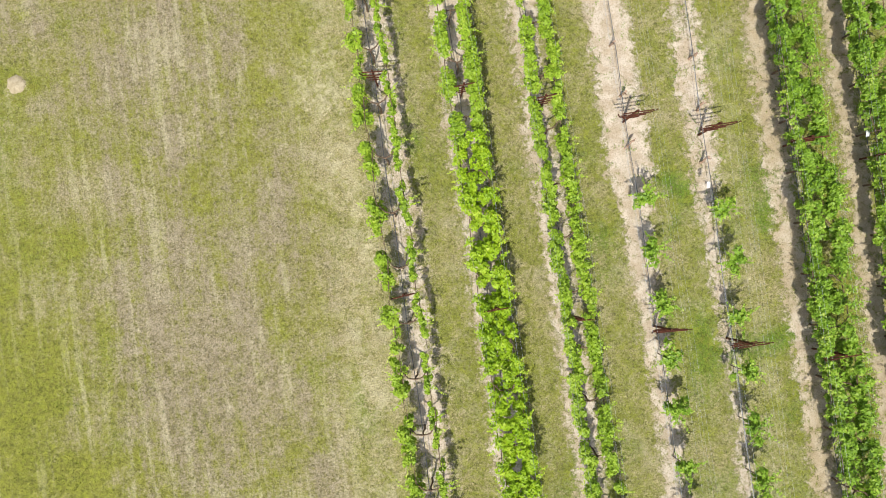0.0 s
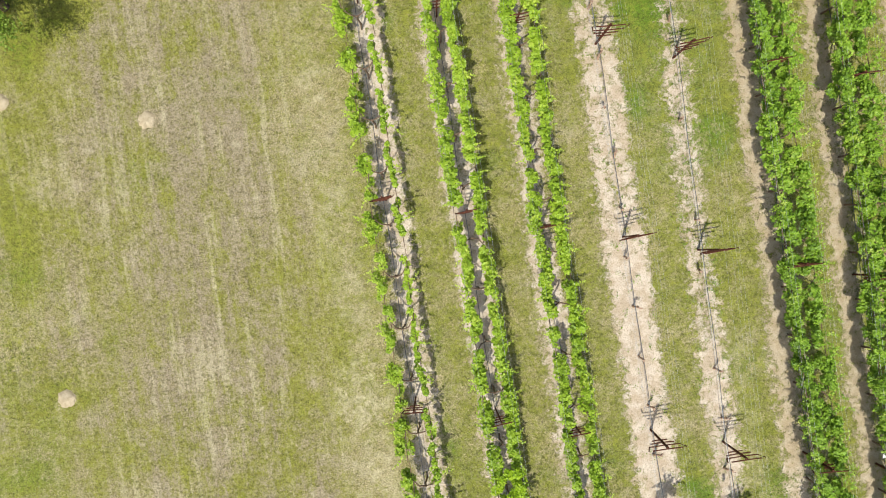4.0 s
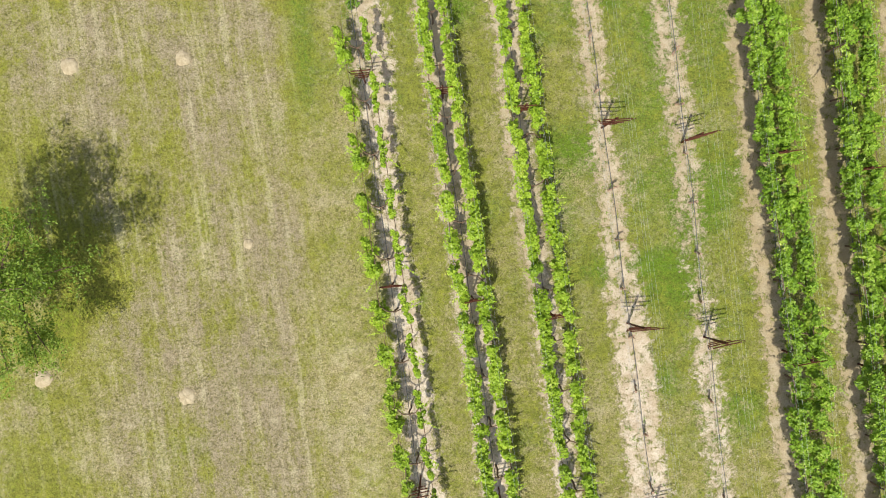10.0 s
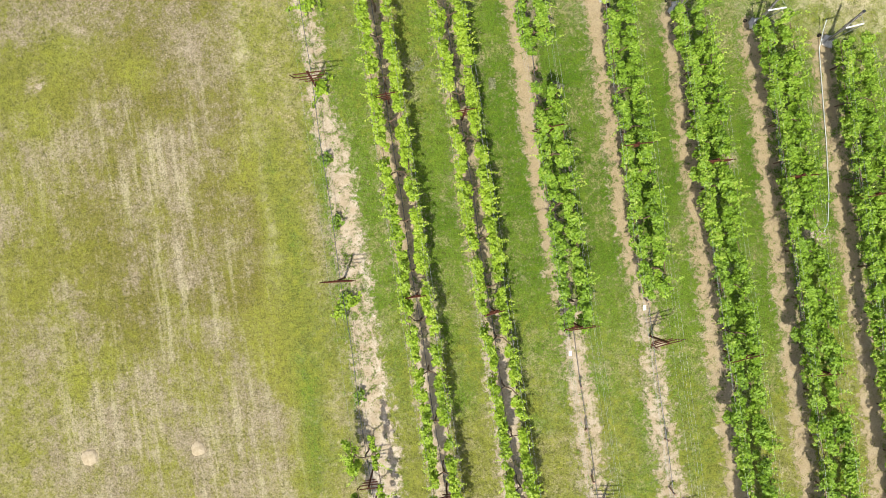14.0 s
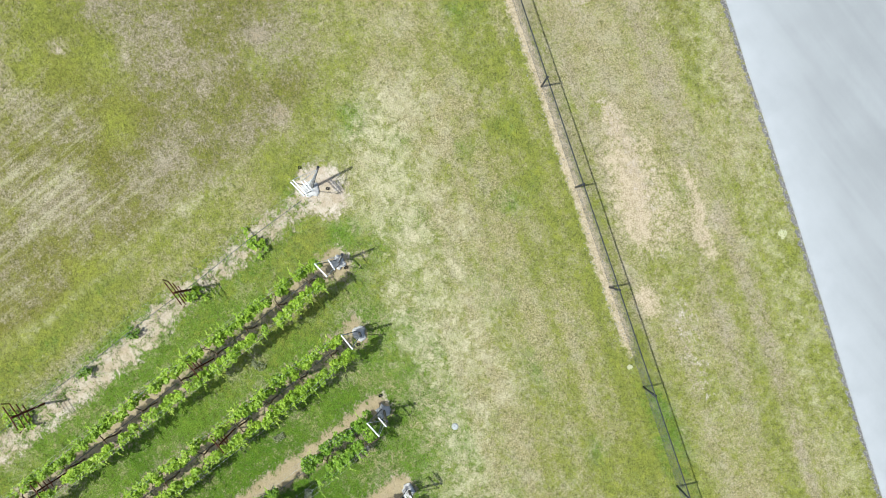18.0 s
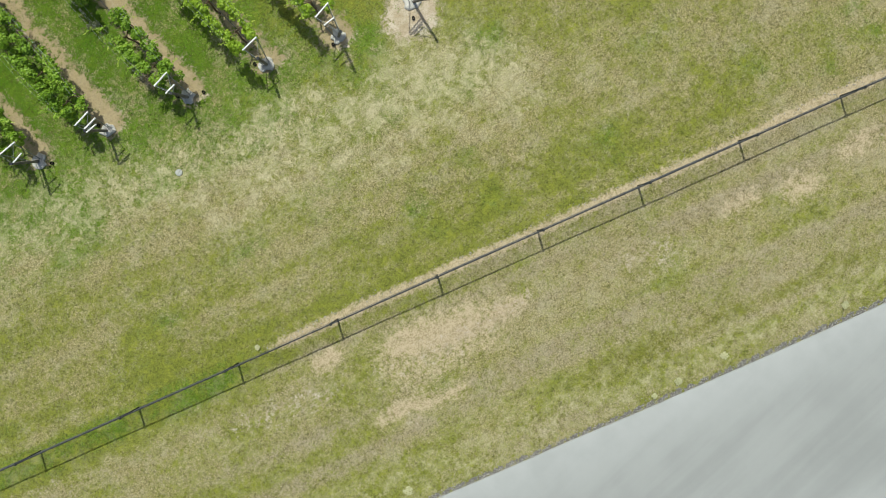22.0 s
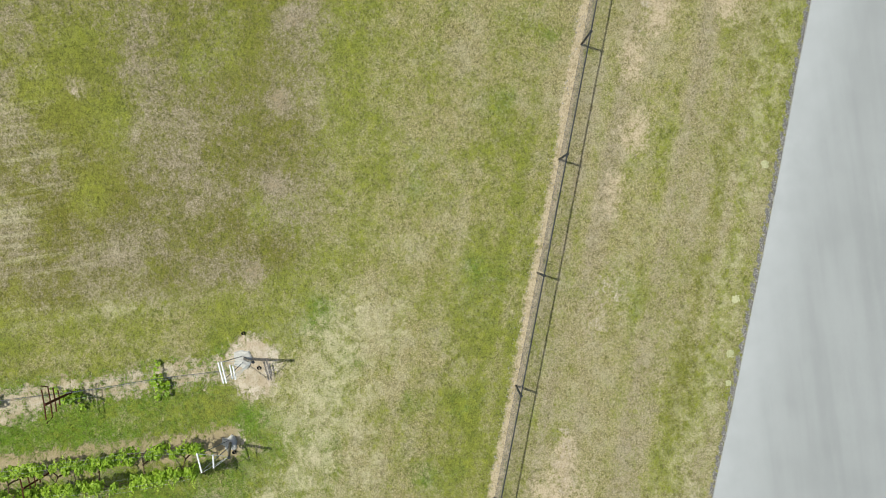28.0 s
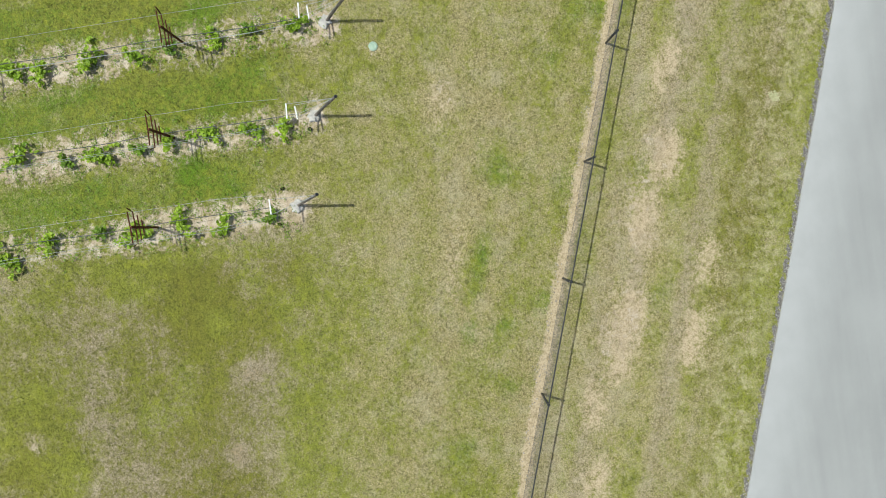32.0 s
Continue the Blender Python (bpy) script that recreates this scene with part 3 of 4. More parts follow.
OLIVE = [(-15.8, 3.7, 1.5), (-16.3, -1.6, 1.6), (-14.8, 7.7, 1.2), (-15.9, 12.9, 1.2), (-10.1, 24.8, 1.2), (-15.4, 20.0, 1.5), (-12.2, 34.0, 1.1), (-8.8, 32.3, 1.1), (-13.5, 36.3, 1.1), (-10.3, 33.0, 1.0), (-14.8, 34.3, 1.2), (-12.9, 31.0, 1.3),
         (-14.1, 38.0, 1.3), (-7.6, 33.6, 0.9), (-9.4, 53.0, 1.0), (-16.3, 55.6, 0.8), (-12.6, 55.6, 1.1), (-12.3, 50.2, 1.2), (-15.5, 57.4, 1.2), (-12.3, 41.0, 1.4), (-10.5, 40.2, 1.3), (-15.5, 49.5, 1.8), (-17.5, 46.0, 2.4), (-14.0, 52.3, 1.2), (-20.5, 48.0, 1.6)]
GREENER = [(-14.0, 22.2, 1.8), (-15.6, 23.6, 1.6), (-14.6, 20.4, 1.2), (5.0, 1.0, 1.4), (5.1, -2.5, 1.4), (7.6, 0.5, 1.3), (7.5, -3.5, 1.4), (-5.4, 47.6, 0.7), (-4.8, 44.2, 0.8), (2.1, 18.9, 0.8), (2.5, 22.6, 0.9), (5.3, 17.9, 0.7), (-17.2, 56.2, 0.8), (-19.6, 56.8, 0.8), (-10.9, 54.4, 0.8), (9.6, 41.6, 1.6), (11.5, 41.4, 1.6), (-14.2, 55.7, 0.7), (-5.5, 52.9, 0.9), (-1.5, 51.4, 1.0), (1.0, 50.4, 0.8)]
# bare scars along the verge: place, half length and width, depth
SCARS = [(3.4, 53.65, 2.2, 0.85, 0.8), (1.3, 54.75, 1.1, 0.5, 0.7), (6.8, 51.9, 0.6, 0.45, 0.78), (5.9, 54.95, 1.2, 0.38, 0.72), (4.4, 55.35, 0.8, 0.3, 0.66), (3.6, 54.6, 2.6, 0.7, 0.5),
         (-9.2, 58.4, 0.9, 0.5, 0.62), (-7.2, 57.5, 0.9, 0.4, 0.58), (-12.9, 59.9, 1.0, 0.5, 0.62), (-19.0, 62.1, 0.9, 0.6, 0.76), (-17.1, 61.2, 1.2, 0.5, 0.66), (-14.0, 60.1, 1.3, 0.6, 0.74),
         (-13.1, 62.3, 1.1, 0.5, 0.68), (-15.6, 62.9, 0.9, 0.4, 0.62), (-11.5, 58.7, 0.9, 0.45, 0.6), (-21.8, 62.6, 1.0, 0.5, 0.66), (-21.7, 55.4, 0.9, 0.5, 0.46), (-16.8, 55.1, 1.6, 0.4, 0.42)]
PATCHES = [(-11.76, 47.3, 0.35, 0.5), (-9.2, 46.6, 0.35, 0.52), (-6.5, 45.7, 0.35, 0.5), (-13.1, 41.0, 0.3, 0.45), (-14.3, 48.2, 0.4, 0.45),
           (-22.0, 55.6, 0.5, 0.42), (-19.6, 61.9, 0.5, 0.5), (-16.6, 60.9, 0.8, 0.45), (-14.0, 59.9, 0.7, 0.45), (-20.3, 65.8, 0.25, 0.5),
           (6.0, 55.4, 0.4, 0.6), (-15.1, 8.02, 0.3, 0.6), (-11.14, 16.57, 0.32, 0.6), (-15.78, 17.87, 0.32, 0.6), (-13.24, 27.96, 0.34, 0.6), (-9.5, 27.65, 0.34, 0.6), (-8.32, 21.27, 0.2, 0.55),
           (-11.4, 17.9, 0.2, 0.4), (10.35, 34.6, 0.4, 0.3), (4.7, 40.6, 0.35, 0.3), (12.8, 31.6, 0.3, 0.7), (-23.84, 53.65, 0.3, 0.6), (-2.0, 49.4, 0.5, 0.2), (-7.1, 7.3, 0.15, 0.5), (-10.7, 33.9, 0.3, 0.4), (-0.8, 44.8, 0.3, 0.4)]


def make_ground_sheet():
    out = [30, 60, 120, 260, 600, 1400, 3000]
    xs = np.concatenate([[-34 - o for o in out[::-1]], np.arange(-34, 22.01, 0.16), [22 + o for o in out]])
    ys = np.concatenate([[-16 - o for o in out[::-1]], np.arange(-16, 74.01, 0.16), [74 + o for o in out]])
    X, Y = np.meshgrid(xs, ys)
    nx, ny = len(xs), len(ys)
    fine = 0.02 * (value_noise(X + 70, Y + 70, 0.5, 8) - 0.5) + 0.03 * (value_noise(X + 70, Y + 70, 2.2, 9) - 0.5)
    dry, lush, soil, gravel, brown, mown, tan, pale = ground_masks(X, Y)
    flat = np.clip((road_y(X) - Y) / 0.5, 0, 1)
    Z = (fine - 0.012 * soil) * flat - 0.02
    me = bpy.data.meshes.new("ground")
    v = np.stack([X, Y, Z], -1).reshape(-1, 3)
    a = (np.arange(ny - 1)[:, None] * nx + np.arange(nx - 1)).ravel()
    faces = np.stack([a, a + 1, a + 1 + nx, a + nx], 1)
    me.vertices.add(len(v))
    me.vertices.foreach_set("co", v.ravel())
    me.loops.add(faces.size)
    me.loops.foreach_set("vertex_index", faces.ravel())
    me.polygons.add(len(faces))
    me.polygons.foreach_set("loop_start", np.arange(0, faces.size, 4))
    me.update(calc_edges=True)
    me.polygons.foreach_set("use_smooth", np.ones(len(faces), bool))
    for name, values in (("dry", dry), ("lush", lush), ("soil", soil), ("gravel", gravel), ("brown", brown), ("mown", mown), ("worn", tan), ("pale", pale)):
        me.attributes.new(name, "FLOAT", "POINT").data.foreach_set("value", values.ravel().astype(np.float32))
    me.materials.append(M_GROUND)
    return tagged(new("ground", me), "mown dry grass with bare sandy strips under vine rows", "ground", kind="structure")


make_ground_sheet()


def make_road_sheet():
    g = Geo()
    xs = [-600, -120, -60] + [-40 + 2.5 * i for i in range(29)] + [60, 120, 600]
    n = np.array([0.3358, 0.9419])
    cuts = ((0.0, -0.05, 1), (0.03, 0.012, 1), (0.25, 0.02, 1), (0.7, 0.025, 0.8), (1.9, 0.04, 0.1), (3.6, 0.06, 0), (5.3, 0.04, 0.1), (6.5, 0.025, 0.8), (7.0, 0.02, 1), (7.25, -0.05, 1))
    for x in xs:
        w = 0.06 * (random.random() - 0.5)
        for off, z, _ in cuts:
            g.v.append((x + n[0] * off, road_y(x) + n[1] * off + (w if off < 0.1 else 0), z))
    m = len(cuts)
    for i in range(len(xs) - 1):
        for k in range(m - 1):
            a = i * m + k
            g.f.append((a, a + m, a + m + 1, a + 1))
    ob = part("road", g, M_ROAD, label="pale grey paved road with a straight edge")
    ob.data.attributes.new("dust", "FLOAT", "POINT").data.foreach_set("value", [c[2] for _ in xs for c in cuts])
    return ob


tagged(make_road_sheet(), category="road", kind="structure")

# ---- fence ----
def make_fence():
    fence = thing("chain_link_fence", pose(0, 0, 0), "low black chain-link fence with a top rail on grass", "fence")
    step = 3.54
    post = Geo().lathe([(0.036, -0.2), (0.036, 1.18)], 10).mesh("post", M_FENCE, True)
    cap = Geo().lathe([(0.05, 1.17), (0.05, 1.23), (0.03, 1.27)], 10).mesh("post_cap", M_FENCE, True)
    for i in range(-7, 13):
        x = 2.0 - step * i
        part("post_cap", cap, M_FENCE, part("post", post, M_FENCE, fence, m=pose(x, fence_y(x), 0)))
        a = Vector((x, fence_y(x), 0))
        b = Vector((x - step, fence_y(x - step), 0))
        part("top_rail", Geo().tube([a + Vector((0, 0, 1.2)), (a + b) / 2 + Vector((0, 0, 1.195)), b + Vector((0, 0, 1.2))], 0.022, 8), M_FENCE, fence)
    return fence


make_fence()


# ---- trellis posts ----
def arm_geo(z, half, rise, m=0.03):
    pts = [(-half - (0.1 if rise else 0), 0, z + rise), (-half, 0, z + 0.02), (0, 0, z), (half, 0, z + 0.02), (half + (0.1 if rise else 0), 0, z + rise)]
    return Geo().tube(pts if rise else pts[1:4], 0.02, 5)


def make_trellis_post():
    p = thing("trellis_post", pose(0, 0, 0), "rusty steel trellis post with four crossarms standing in a vine row", "trellis post", "trellis posts of the vine rows")
    g = Geo().box(0.075, 0.05, 1.75, pose(0, 0.045, 0.725), 0.01)
    part("post", g, M_RUST, p)
    for z, half, rise in ((0.8, 0.24, 0), (1.02, 0.38, 0), (1.25, 0.47, 0.32), (1.56, 0.46, 0)):
        part("crossarm", arm_geo(z, half, rise), M_RUST, p)
    return p


first_post = make_trellis_post()
FIRST_ROW_POSTS = (39.3, 32.6, 25.9, 19.25, 12.75, 6.25, -0.3, -6.8, -13.3)
row_posts = []
made = 0
for k, row in enumerate(ROWS):
    ys = [y - k * (0.72 + 0.006 * y) for y in FIRST_ROW_POSTS]
    row_posts.append(ys)
    for y in ys:
        m = pose(row_x(row, y), y, 0, random.uniform(-2, 2), random.uniform(-2, 2), random.uniform(-6, 6))
        if made == 0:
            first_post.matrix_basis = m
        else:
            copy_thing(first_post, m @ Matrix.Diagonal((0.66 if k in (1, 2) or k == 0 and y < 27 else 1.0, 1, 1, 1)))
        made += 1
for row in FAR_ROWS:
    for y in (row[2] - 4.5, row[2] - 11.1, row[2] - 17.7):
        copy_thing(first_post, pose(far_x(row, y), y, 0, 0, 0, random.uniform(-4, 4)))


# ---- vines ----
# a small lobed leaf for the canopies, base at the origin
BLADE = np.array([(0, 0.4, -0.03), (0, 0.06, 0), (0.44, -0.08, 0.06), (0.34, 0.5, 0.1), (0, 1.05, -0.12), (-0.34, 0.5, 0.1), (-0.44, -0.08, 0.06)])
BLADE_F = np.array([(0, i, i % 6 + 1) for i in range(1, 7)])


class Canopy:
    """Many leaves: place, facing, size and paleness of each."""

    def __init__(self, seed):
        self.r = np.random.RandomState(seed)
        self.rows = []

    def lump(self, c, q, n, size=(0.06, 0.105), lift=0.0):
        """Leaves over the upper skin of a rounded clump, paler towards its top."""
        r = self.r
        d = r.normal(0, 1, (n, 3))
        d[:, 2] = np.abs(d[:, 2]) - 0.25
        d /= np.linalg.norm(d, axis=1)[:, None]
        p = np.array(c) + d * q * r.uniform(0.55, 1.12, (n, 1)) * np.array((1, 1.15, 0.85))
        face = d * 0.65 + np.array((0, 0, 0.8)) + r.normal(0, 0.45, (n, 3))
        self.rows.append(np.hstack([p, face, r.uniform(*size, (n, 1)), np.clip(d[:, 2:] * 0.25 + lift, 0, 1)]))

    def shoot(self, root, tip, n, size=0.1, arch=0.12):
        """A shoot with leaves that grow smaller and paler to its tip."""
        r = self.r
        n = int(n * 1.8)
        t = np.linspace(0.0, 1, n)[:, None] ** 1.2
        root, tip = np.array(root, float), np.array(tip, float)
        p = root + (tip - root) * t + np.array((0, 0, 1)) * arch * np.sin(t * 3.1) + r.normal(0, 0.035, (n, 3)) * (1.3 - t)
        face = np.array((0, 0, 1)) + 0.35 * (tip - root) + r.normal(0, 0.4, (n, 3))
        self.rows.append(np.hstack([p, face, size * (1.0 - 0.5 * t) * r.uniform(0.75, 1.1, (n, 1)), 0.15 + 0.6 * t]))

    def mesh(self, name, mat):
        a = np.vstack(self.rows)
        k = len(a)
        z = a[:, 3:6] / np.linalg.norm(a[:, 3:6], axis=1)[:, None]
        w = self.r.normal(0, 1, (k, 3))
        u = np.cross(z, w)
        u /= np.linalg.norm(u, axis=1)[:, None]
        v = np.cross(z, u)
        b = (BLADE - np.array((0, 0.4, 0)))[None] * a[:, 6, None, None]
        co = a[:, None, :3] + b[..., :1] * u[:, None] + b[..., 1:2] * v[:, None] + b[..., 2:] * z[:, None]
        f = (np.arange(k)[:, None, None] * len(BLADE) + BLADE_F).reshape(-1, 3)
        me = bpy.data.meshes.new(name)
        me.vertices.add(k * len(BLADE))
        me.vertices.foreach_set("co", co.astype(np.float32).ravel())
        me.loops.add(f.size)
        me.loops.foreach_set("vertex_index", f.astype(np.int32).ravel())
        me.polygons.add(len(f))
        me.polygons.foreach_set("loop_start", np.arange(0, f.size, 3, dtype=np.int32))
        me.update(calc_edges=True)
        # paleness of each leaf, rising along shoots and up clumps
        me.attributes.new("young", "FLOAT", "POINT").data.foreach_set("value", np.repeat(a[:, 7], len(BLADE)).astype(np.float32))
        me.materials.append(mat)
        return me


def curtain(rng, style, s):
    """The leaves on one side of a vine."""
    g = Canopy(rng.randrange(1 << 30))
    if style == "sparse":
        if s < 0:
            mid, reach, lumps = rng.uniform(-0.15, 0.15), rng.uniform(0.5, 0.78), rng.randint(13, 18)
            for i in range(lumps):
                y = mid + rng.uniform(-1, 1) * reach
                g.lump((s * rng.uniform(0.3, 0.64), y, rng.uniform(0.85, 1.4)), rng.uniform(0.08, 0.15), 36)
            shoots, n = 6, 10
        else:
            lo, hi = (-0.84, rng.uniform(0.2, 0.84)) if rng.random() < 0.5 else (rng.uniform(-0.84, -0.2), 0.84)
            for i in range(13):
                g.lump((s * rng.uniform(0.26, 0.43), lo + (hi - lo) * (i + rng.random()) / 13, rng.uniform(1.0, 1.45)), rng.uniform(0.05, 0.1), 24)
            shoots, n = 2, 9
        for _ in range(shoots):
            y = rng.uniform(-0.5, 0.5)
            g.shoot((s * 0.4, y, 1.2), (s * rng.uniform(0.55, 0.95), y + rng.gauss(0, 0.3), rng.uniform(1.0, 1.5)), n, 0.09)
        return g
    if style == "double":
        gap, at = rng.uniform(0.1, 0.3), rng.uniform(-0.9, 0.9)
        for i in range(22):
            y = -0.86 + 1.72 * (i + rng.random()) / 22
            if abs(y - at) < gap and rng.random() < 0.8:
                continue
            g.lump((s * rng.uniform(0.22, 0.47), y, rng.uniform(1.05, 1.5)), rng.uniform(0.09, 0.16), 40)
        for _ in range(5):
            y = rng.uniform(-0.8, 0.8)
            g.shoot((s * 0.36, y, 1.35), (s * rng.uniform(0.45, 0.8), y + rng.gauss(0, 0.25), rng.uniform(1.2, 1.75)), 10, 0.09)
        return g
    inner, outer, lumps, shoots = {"dense": (0.2, 0.42, 19, 9), "bushy": (0.04, 0.46, 18, 5), "hedge": (0.18, 0.4, 17, 6)}[style]
    gap, at = rng.uniform(0.1, 0.3), rng.uniform(-0.9, 0.9)
    for i in range(lumps):
        y = -0.86 + 1.72 * (i + rng.random()) / lumps
        if abs(y - at) < gap and rng.random() < 0.75:
            continue
        q = rng.uniform(0.1, 0.19)
        g.lump((s * rng.uniform(inner, outer) - (0.08 if style == "dense" else 0), y, rng.uniform(0.8, 1.5)), q, int(36 + 230 * q), (0.06, 0.105))
    for _ in range(shoots):
        y = rng.uniform(-0.85, 0.85)
        g.shoot((s * rng.uniform(0.25, 0.45), y, 1.35), (s * rng.uniform(0.42, 0.8), y + rng.gauss(0, 0.22), rng.uniform(1.15, 1.85)), 12, 0.09)
    return g


def make_vine(rng, style):
    v = thing("grapevine", pose(0, 0, 0), VINE_LABEL[style], "grapevine", "vines on the trellis")
    if style == "young":
        part("trunk", Geo().tube([(0, 0, -0.1), (0.01, 0.02, 0.5), (0.0, 0.0, 1.0)], [0.016, 0.012, 0.008], 6), M_BARK, v)
        g = Canopy(rng.randrange(1 << 30))
        for _ in range(5):
            g.lump((rng.gauss(0, 0.16), rng.gauss(0, 0.18), rng.uniform(0.75, 1.2)), rng.uniform(0.1, 0.18), 26, (0.08, 0.13), 0.1)
        for i in range(9):
            a = i * 0.7 + rng.uniform(-0.3, 0.3)
            reach = rng.uniform(0.3, 0.62)
            g.shoot((0, 0, 0.9), (math.cos(a) * reach, math.sin(a) * reach, rng.uniform(0.85, 1.45)), 13, 0.11)
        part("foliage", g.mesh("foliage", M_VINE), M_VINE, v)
        return v
    t = Geo().tube([(0, 0, -0.1), (0.03, 0.02, 0.4), (-0.02, 0.03, 0.85), (0, 0, 1.1)], [0.035, 0.03, 0.027, 0.024], 7)
    trunk = part("trunk", t, M_BARK, v)
    for s in (-1, 1):
        c = Geo().tube([(0, 0, 1.02), (s * 0.2, 0.06, 1.15), (s * 0.4, 0.3, 1.2), (s * 0.41, 0.8, 1.22)], [0.022, 0.02, 0.016, 0.01], 6)
        c.tube([(s * 0.36, 0.2, 1.19), (s * 0.4, -0.3, 1.2), (s * 0.41, -0.8, 1.22)], [0.018, 0.014, 0.01], 6)
        part("cordon", c, M_BARK, trunk)
    mat = M_GOLD if style == "bushy" else M_VINE if style in ("dense", "hedge") else M_YOUNG
    for s in (-1, 1):
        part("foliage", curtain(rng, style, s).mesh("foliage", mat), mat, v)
    return v


VINE_LABEL = {"sparse": "thin yellow-green grapevine with gaps on a double trellis", "double": "leafy grapevine trained as two curtains on a trellis",
              "dense": "dense bushy green grapevine covering its trellis", "young": "small bushy young grapevine in bare soil", "hedge": "lumpy green grapevine hedge with gaps on its trellis", "bushy": "bright yellow-green bushy grapevine filling its trellis"}
# stretches of each row: from y, to y, kind of vine
STRETCHES = [[(-15, 27.6, "sparse")], [(-15, 3.4, "bushy"), (3.4, 43.4, "double")], [(-15, 42.4, "double")],
             [(-15, 2.4, "young"), (29.2, 37.9, "hedge"), (39.5, 41.6, "hedge")], [(-15, 1.6, "young"), (30.3, 40.3, "hedge")],
             [(-15, 39.5, "dense")], [(-15, 38.5, "dense")], [(-15, 37.6, "dense")], [(-15, 36.6, "dense")]]
rng = random.Random(5)
stock = {s: [] for s in VINE_LABEL}
for row, ys, stretch in zip(ROWS, row_posts, STRETCHES):
    ends = sorted(list(ys) + [row[2] - 0.35])
    for lo, hi in zip(ends, ends[1:]):
        for q in range(4):
            y = lo + (hi - lo) * (q + 0.5) / 4
            style = next((s for a, b, s in stretch if a <= y <= b), None)
            if style is None:
                continue
            m = pose(row_x(row, y), y, 0, 0, 0, (0 if style == "sparse" else rng.choice((0, 180))) + rng.uniform(-3, 3) - 0.7)
            m = m @ Matrix.Diagonal((rng.uniform(0.92, 1.08), (hi - lo) / 6.6 * rng.uniform(0.95, 1.1), rng.uniform(0.95, 1.06), 1))
            if len(stock[style]) < 9:
                v = make_vine(rng, style)
                v.matrix_basis = m
                stock[style].append(v)
            else:
                src = rng.choice(stock[style])
                c = copy_thing(src, Matrix())
                c.matrix_basis = m


# ---- tree ----
def make_tree(x, y, h, r, seed):
    rng = random.Random(seed)
    t = thing("broadleaf_tree", pose(x, y, 0), "leafy green broadleaf tree standing alone in the grass", "tree")
    part("trunk", Geo().tube([(0, 0, -0.2), (0.03, 0.02, 0.1), (0.05, 0.05, 1.0), (0.0, 0.1, h * 0.45), (0.1, 0.1, h * 0.8)], [0.2, 0.15, 0.12, 0.09, 0.03], 9), M_BARK, t)
    leaves = Geo()
    limbs = []
    for i in range(26):
        z0 = rng.uniform(0.2, 0.76) * h
        a = i * 2.4 + rng.uniform(-0.4, 0.4)
        reach = r * rng.uniform(0.6, 1.08) * (1 - 0.55 * (z0 / h - 0.2))
        tip = Vector((math.cos(a) * reach, math.sin(a) * reach, z0 + reach * rng.uniform(0.25, 0.7)))
        root = Vector((0.03, 0.08, z0))
        mid = root.lerp(tip, 0.5) + Vector((0, 0, 0.15))
        part("limb", Geo().tube([root, mid, tip], [0.05, 0.03, 0.008], 6), M_BARK, t)
        for _ in range(26):
            c = root.lerp(tip, rng.uniform(0.3, 1.05)) + Vector((rng.gauss(0, 0.34), rng.gauss(0, 0.34), rng.gauss(0, 0.26)))
            for _ in range(34):
                leaf_at(leaves, c + Vector((rng.gauss(0, 0.13), rng.gauss(0, 0.13), rng.gauss(0, 0.09))), rng.uniform(0.055, 0.105), rng, LEAFLET, LEAFLET_F, 55)
    part("crown", leaves, M_TREE, t)
    return t


make_tree(-15.1, 20.9, 6.6, 2.85, 3)


# ---- row ends ----
def make_row_end(lean_x, lean_y, bars, seed, slab=0.26):
    rng = random.Random(seed)
    e = thing("row_end_post", pose(0, 0, 0), "weathered leaning end post in a concrete footing with white bars", "end post", "end posts of the vine rows")
    part("footing", Geo().lathe([(slab * 0.9, -0.15), (slab, 0.015), (slab * 0.86, 0.045), (slab * 0.4, 0.06)], 16, None, 0.5, rng), M_CONCRETE, e, "rough grey concrete footing")
    top = Vector((lean_x, lean_y, 1.5))
    shaft = part("post", Geo().tube([Vector((0, 0, -0.1)), top * 0.5, top], [0.05, 0.046, 0.043], 10), M_POST, e)
    part("post_cap", Geo().tube([top - top.normalized() * 0.01, top + top.normalized() * 0.03], [0.052, 0.047], 10), M_FENCE, shaft)
    for x, y, z, half in bars:
        part("spreader_bar", Geo().box(half * 1.65, 0.04, 0.035, pose(x + rng.uniform(-0.03, 0.03), y, z, 0, 0, rng.uniform(-6, 6)), 0.008), M_WHITE, e, "white painted spreader bar")
        for s in (-1, 1):
            part("stay_wire", Geo().tube([(x + s * half * 0.8, y, z + 0.02), top * 0.93], 0.006, 4), M_WIRE, e)
    x, y, z, half = bars[0]
    for s in (-1, 1) if slab > 0.22 else ():
        part("brace", Geo().tube([(x + s * half * 0.7, y, z - 0.02), (s * 0.1, 0.0, 0.06)], 0.014, 6), M_BRACE, e, "dull galvanised brace")
    part("stay_wire", Geo().tube([top * 0.96, (0.0, -0.1, 0.05)], 0.006, 4), M_WIRE, e)
    return e


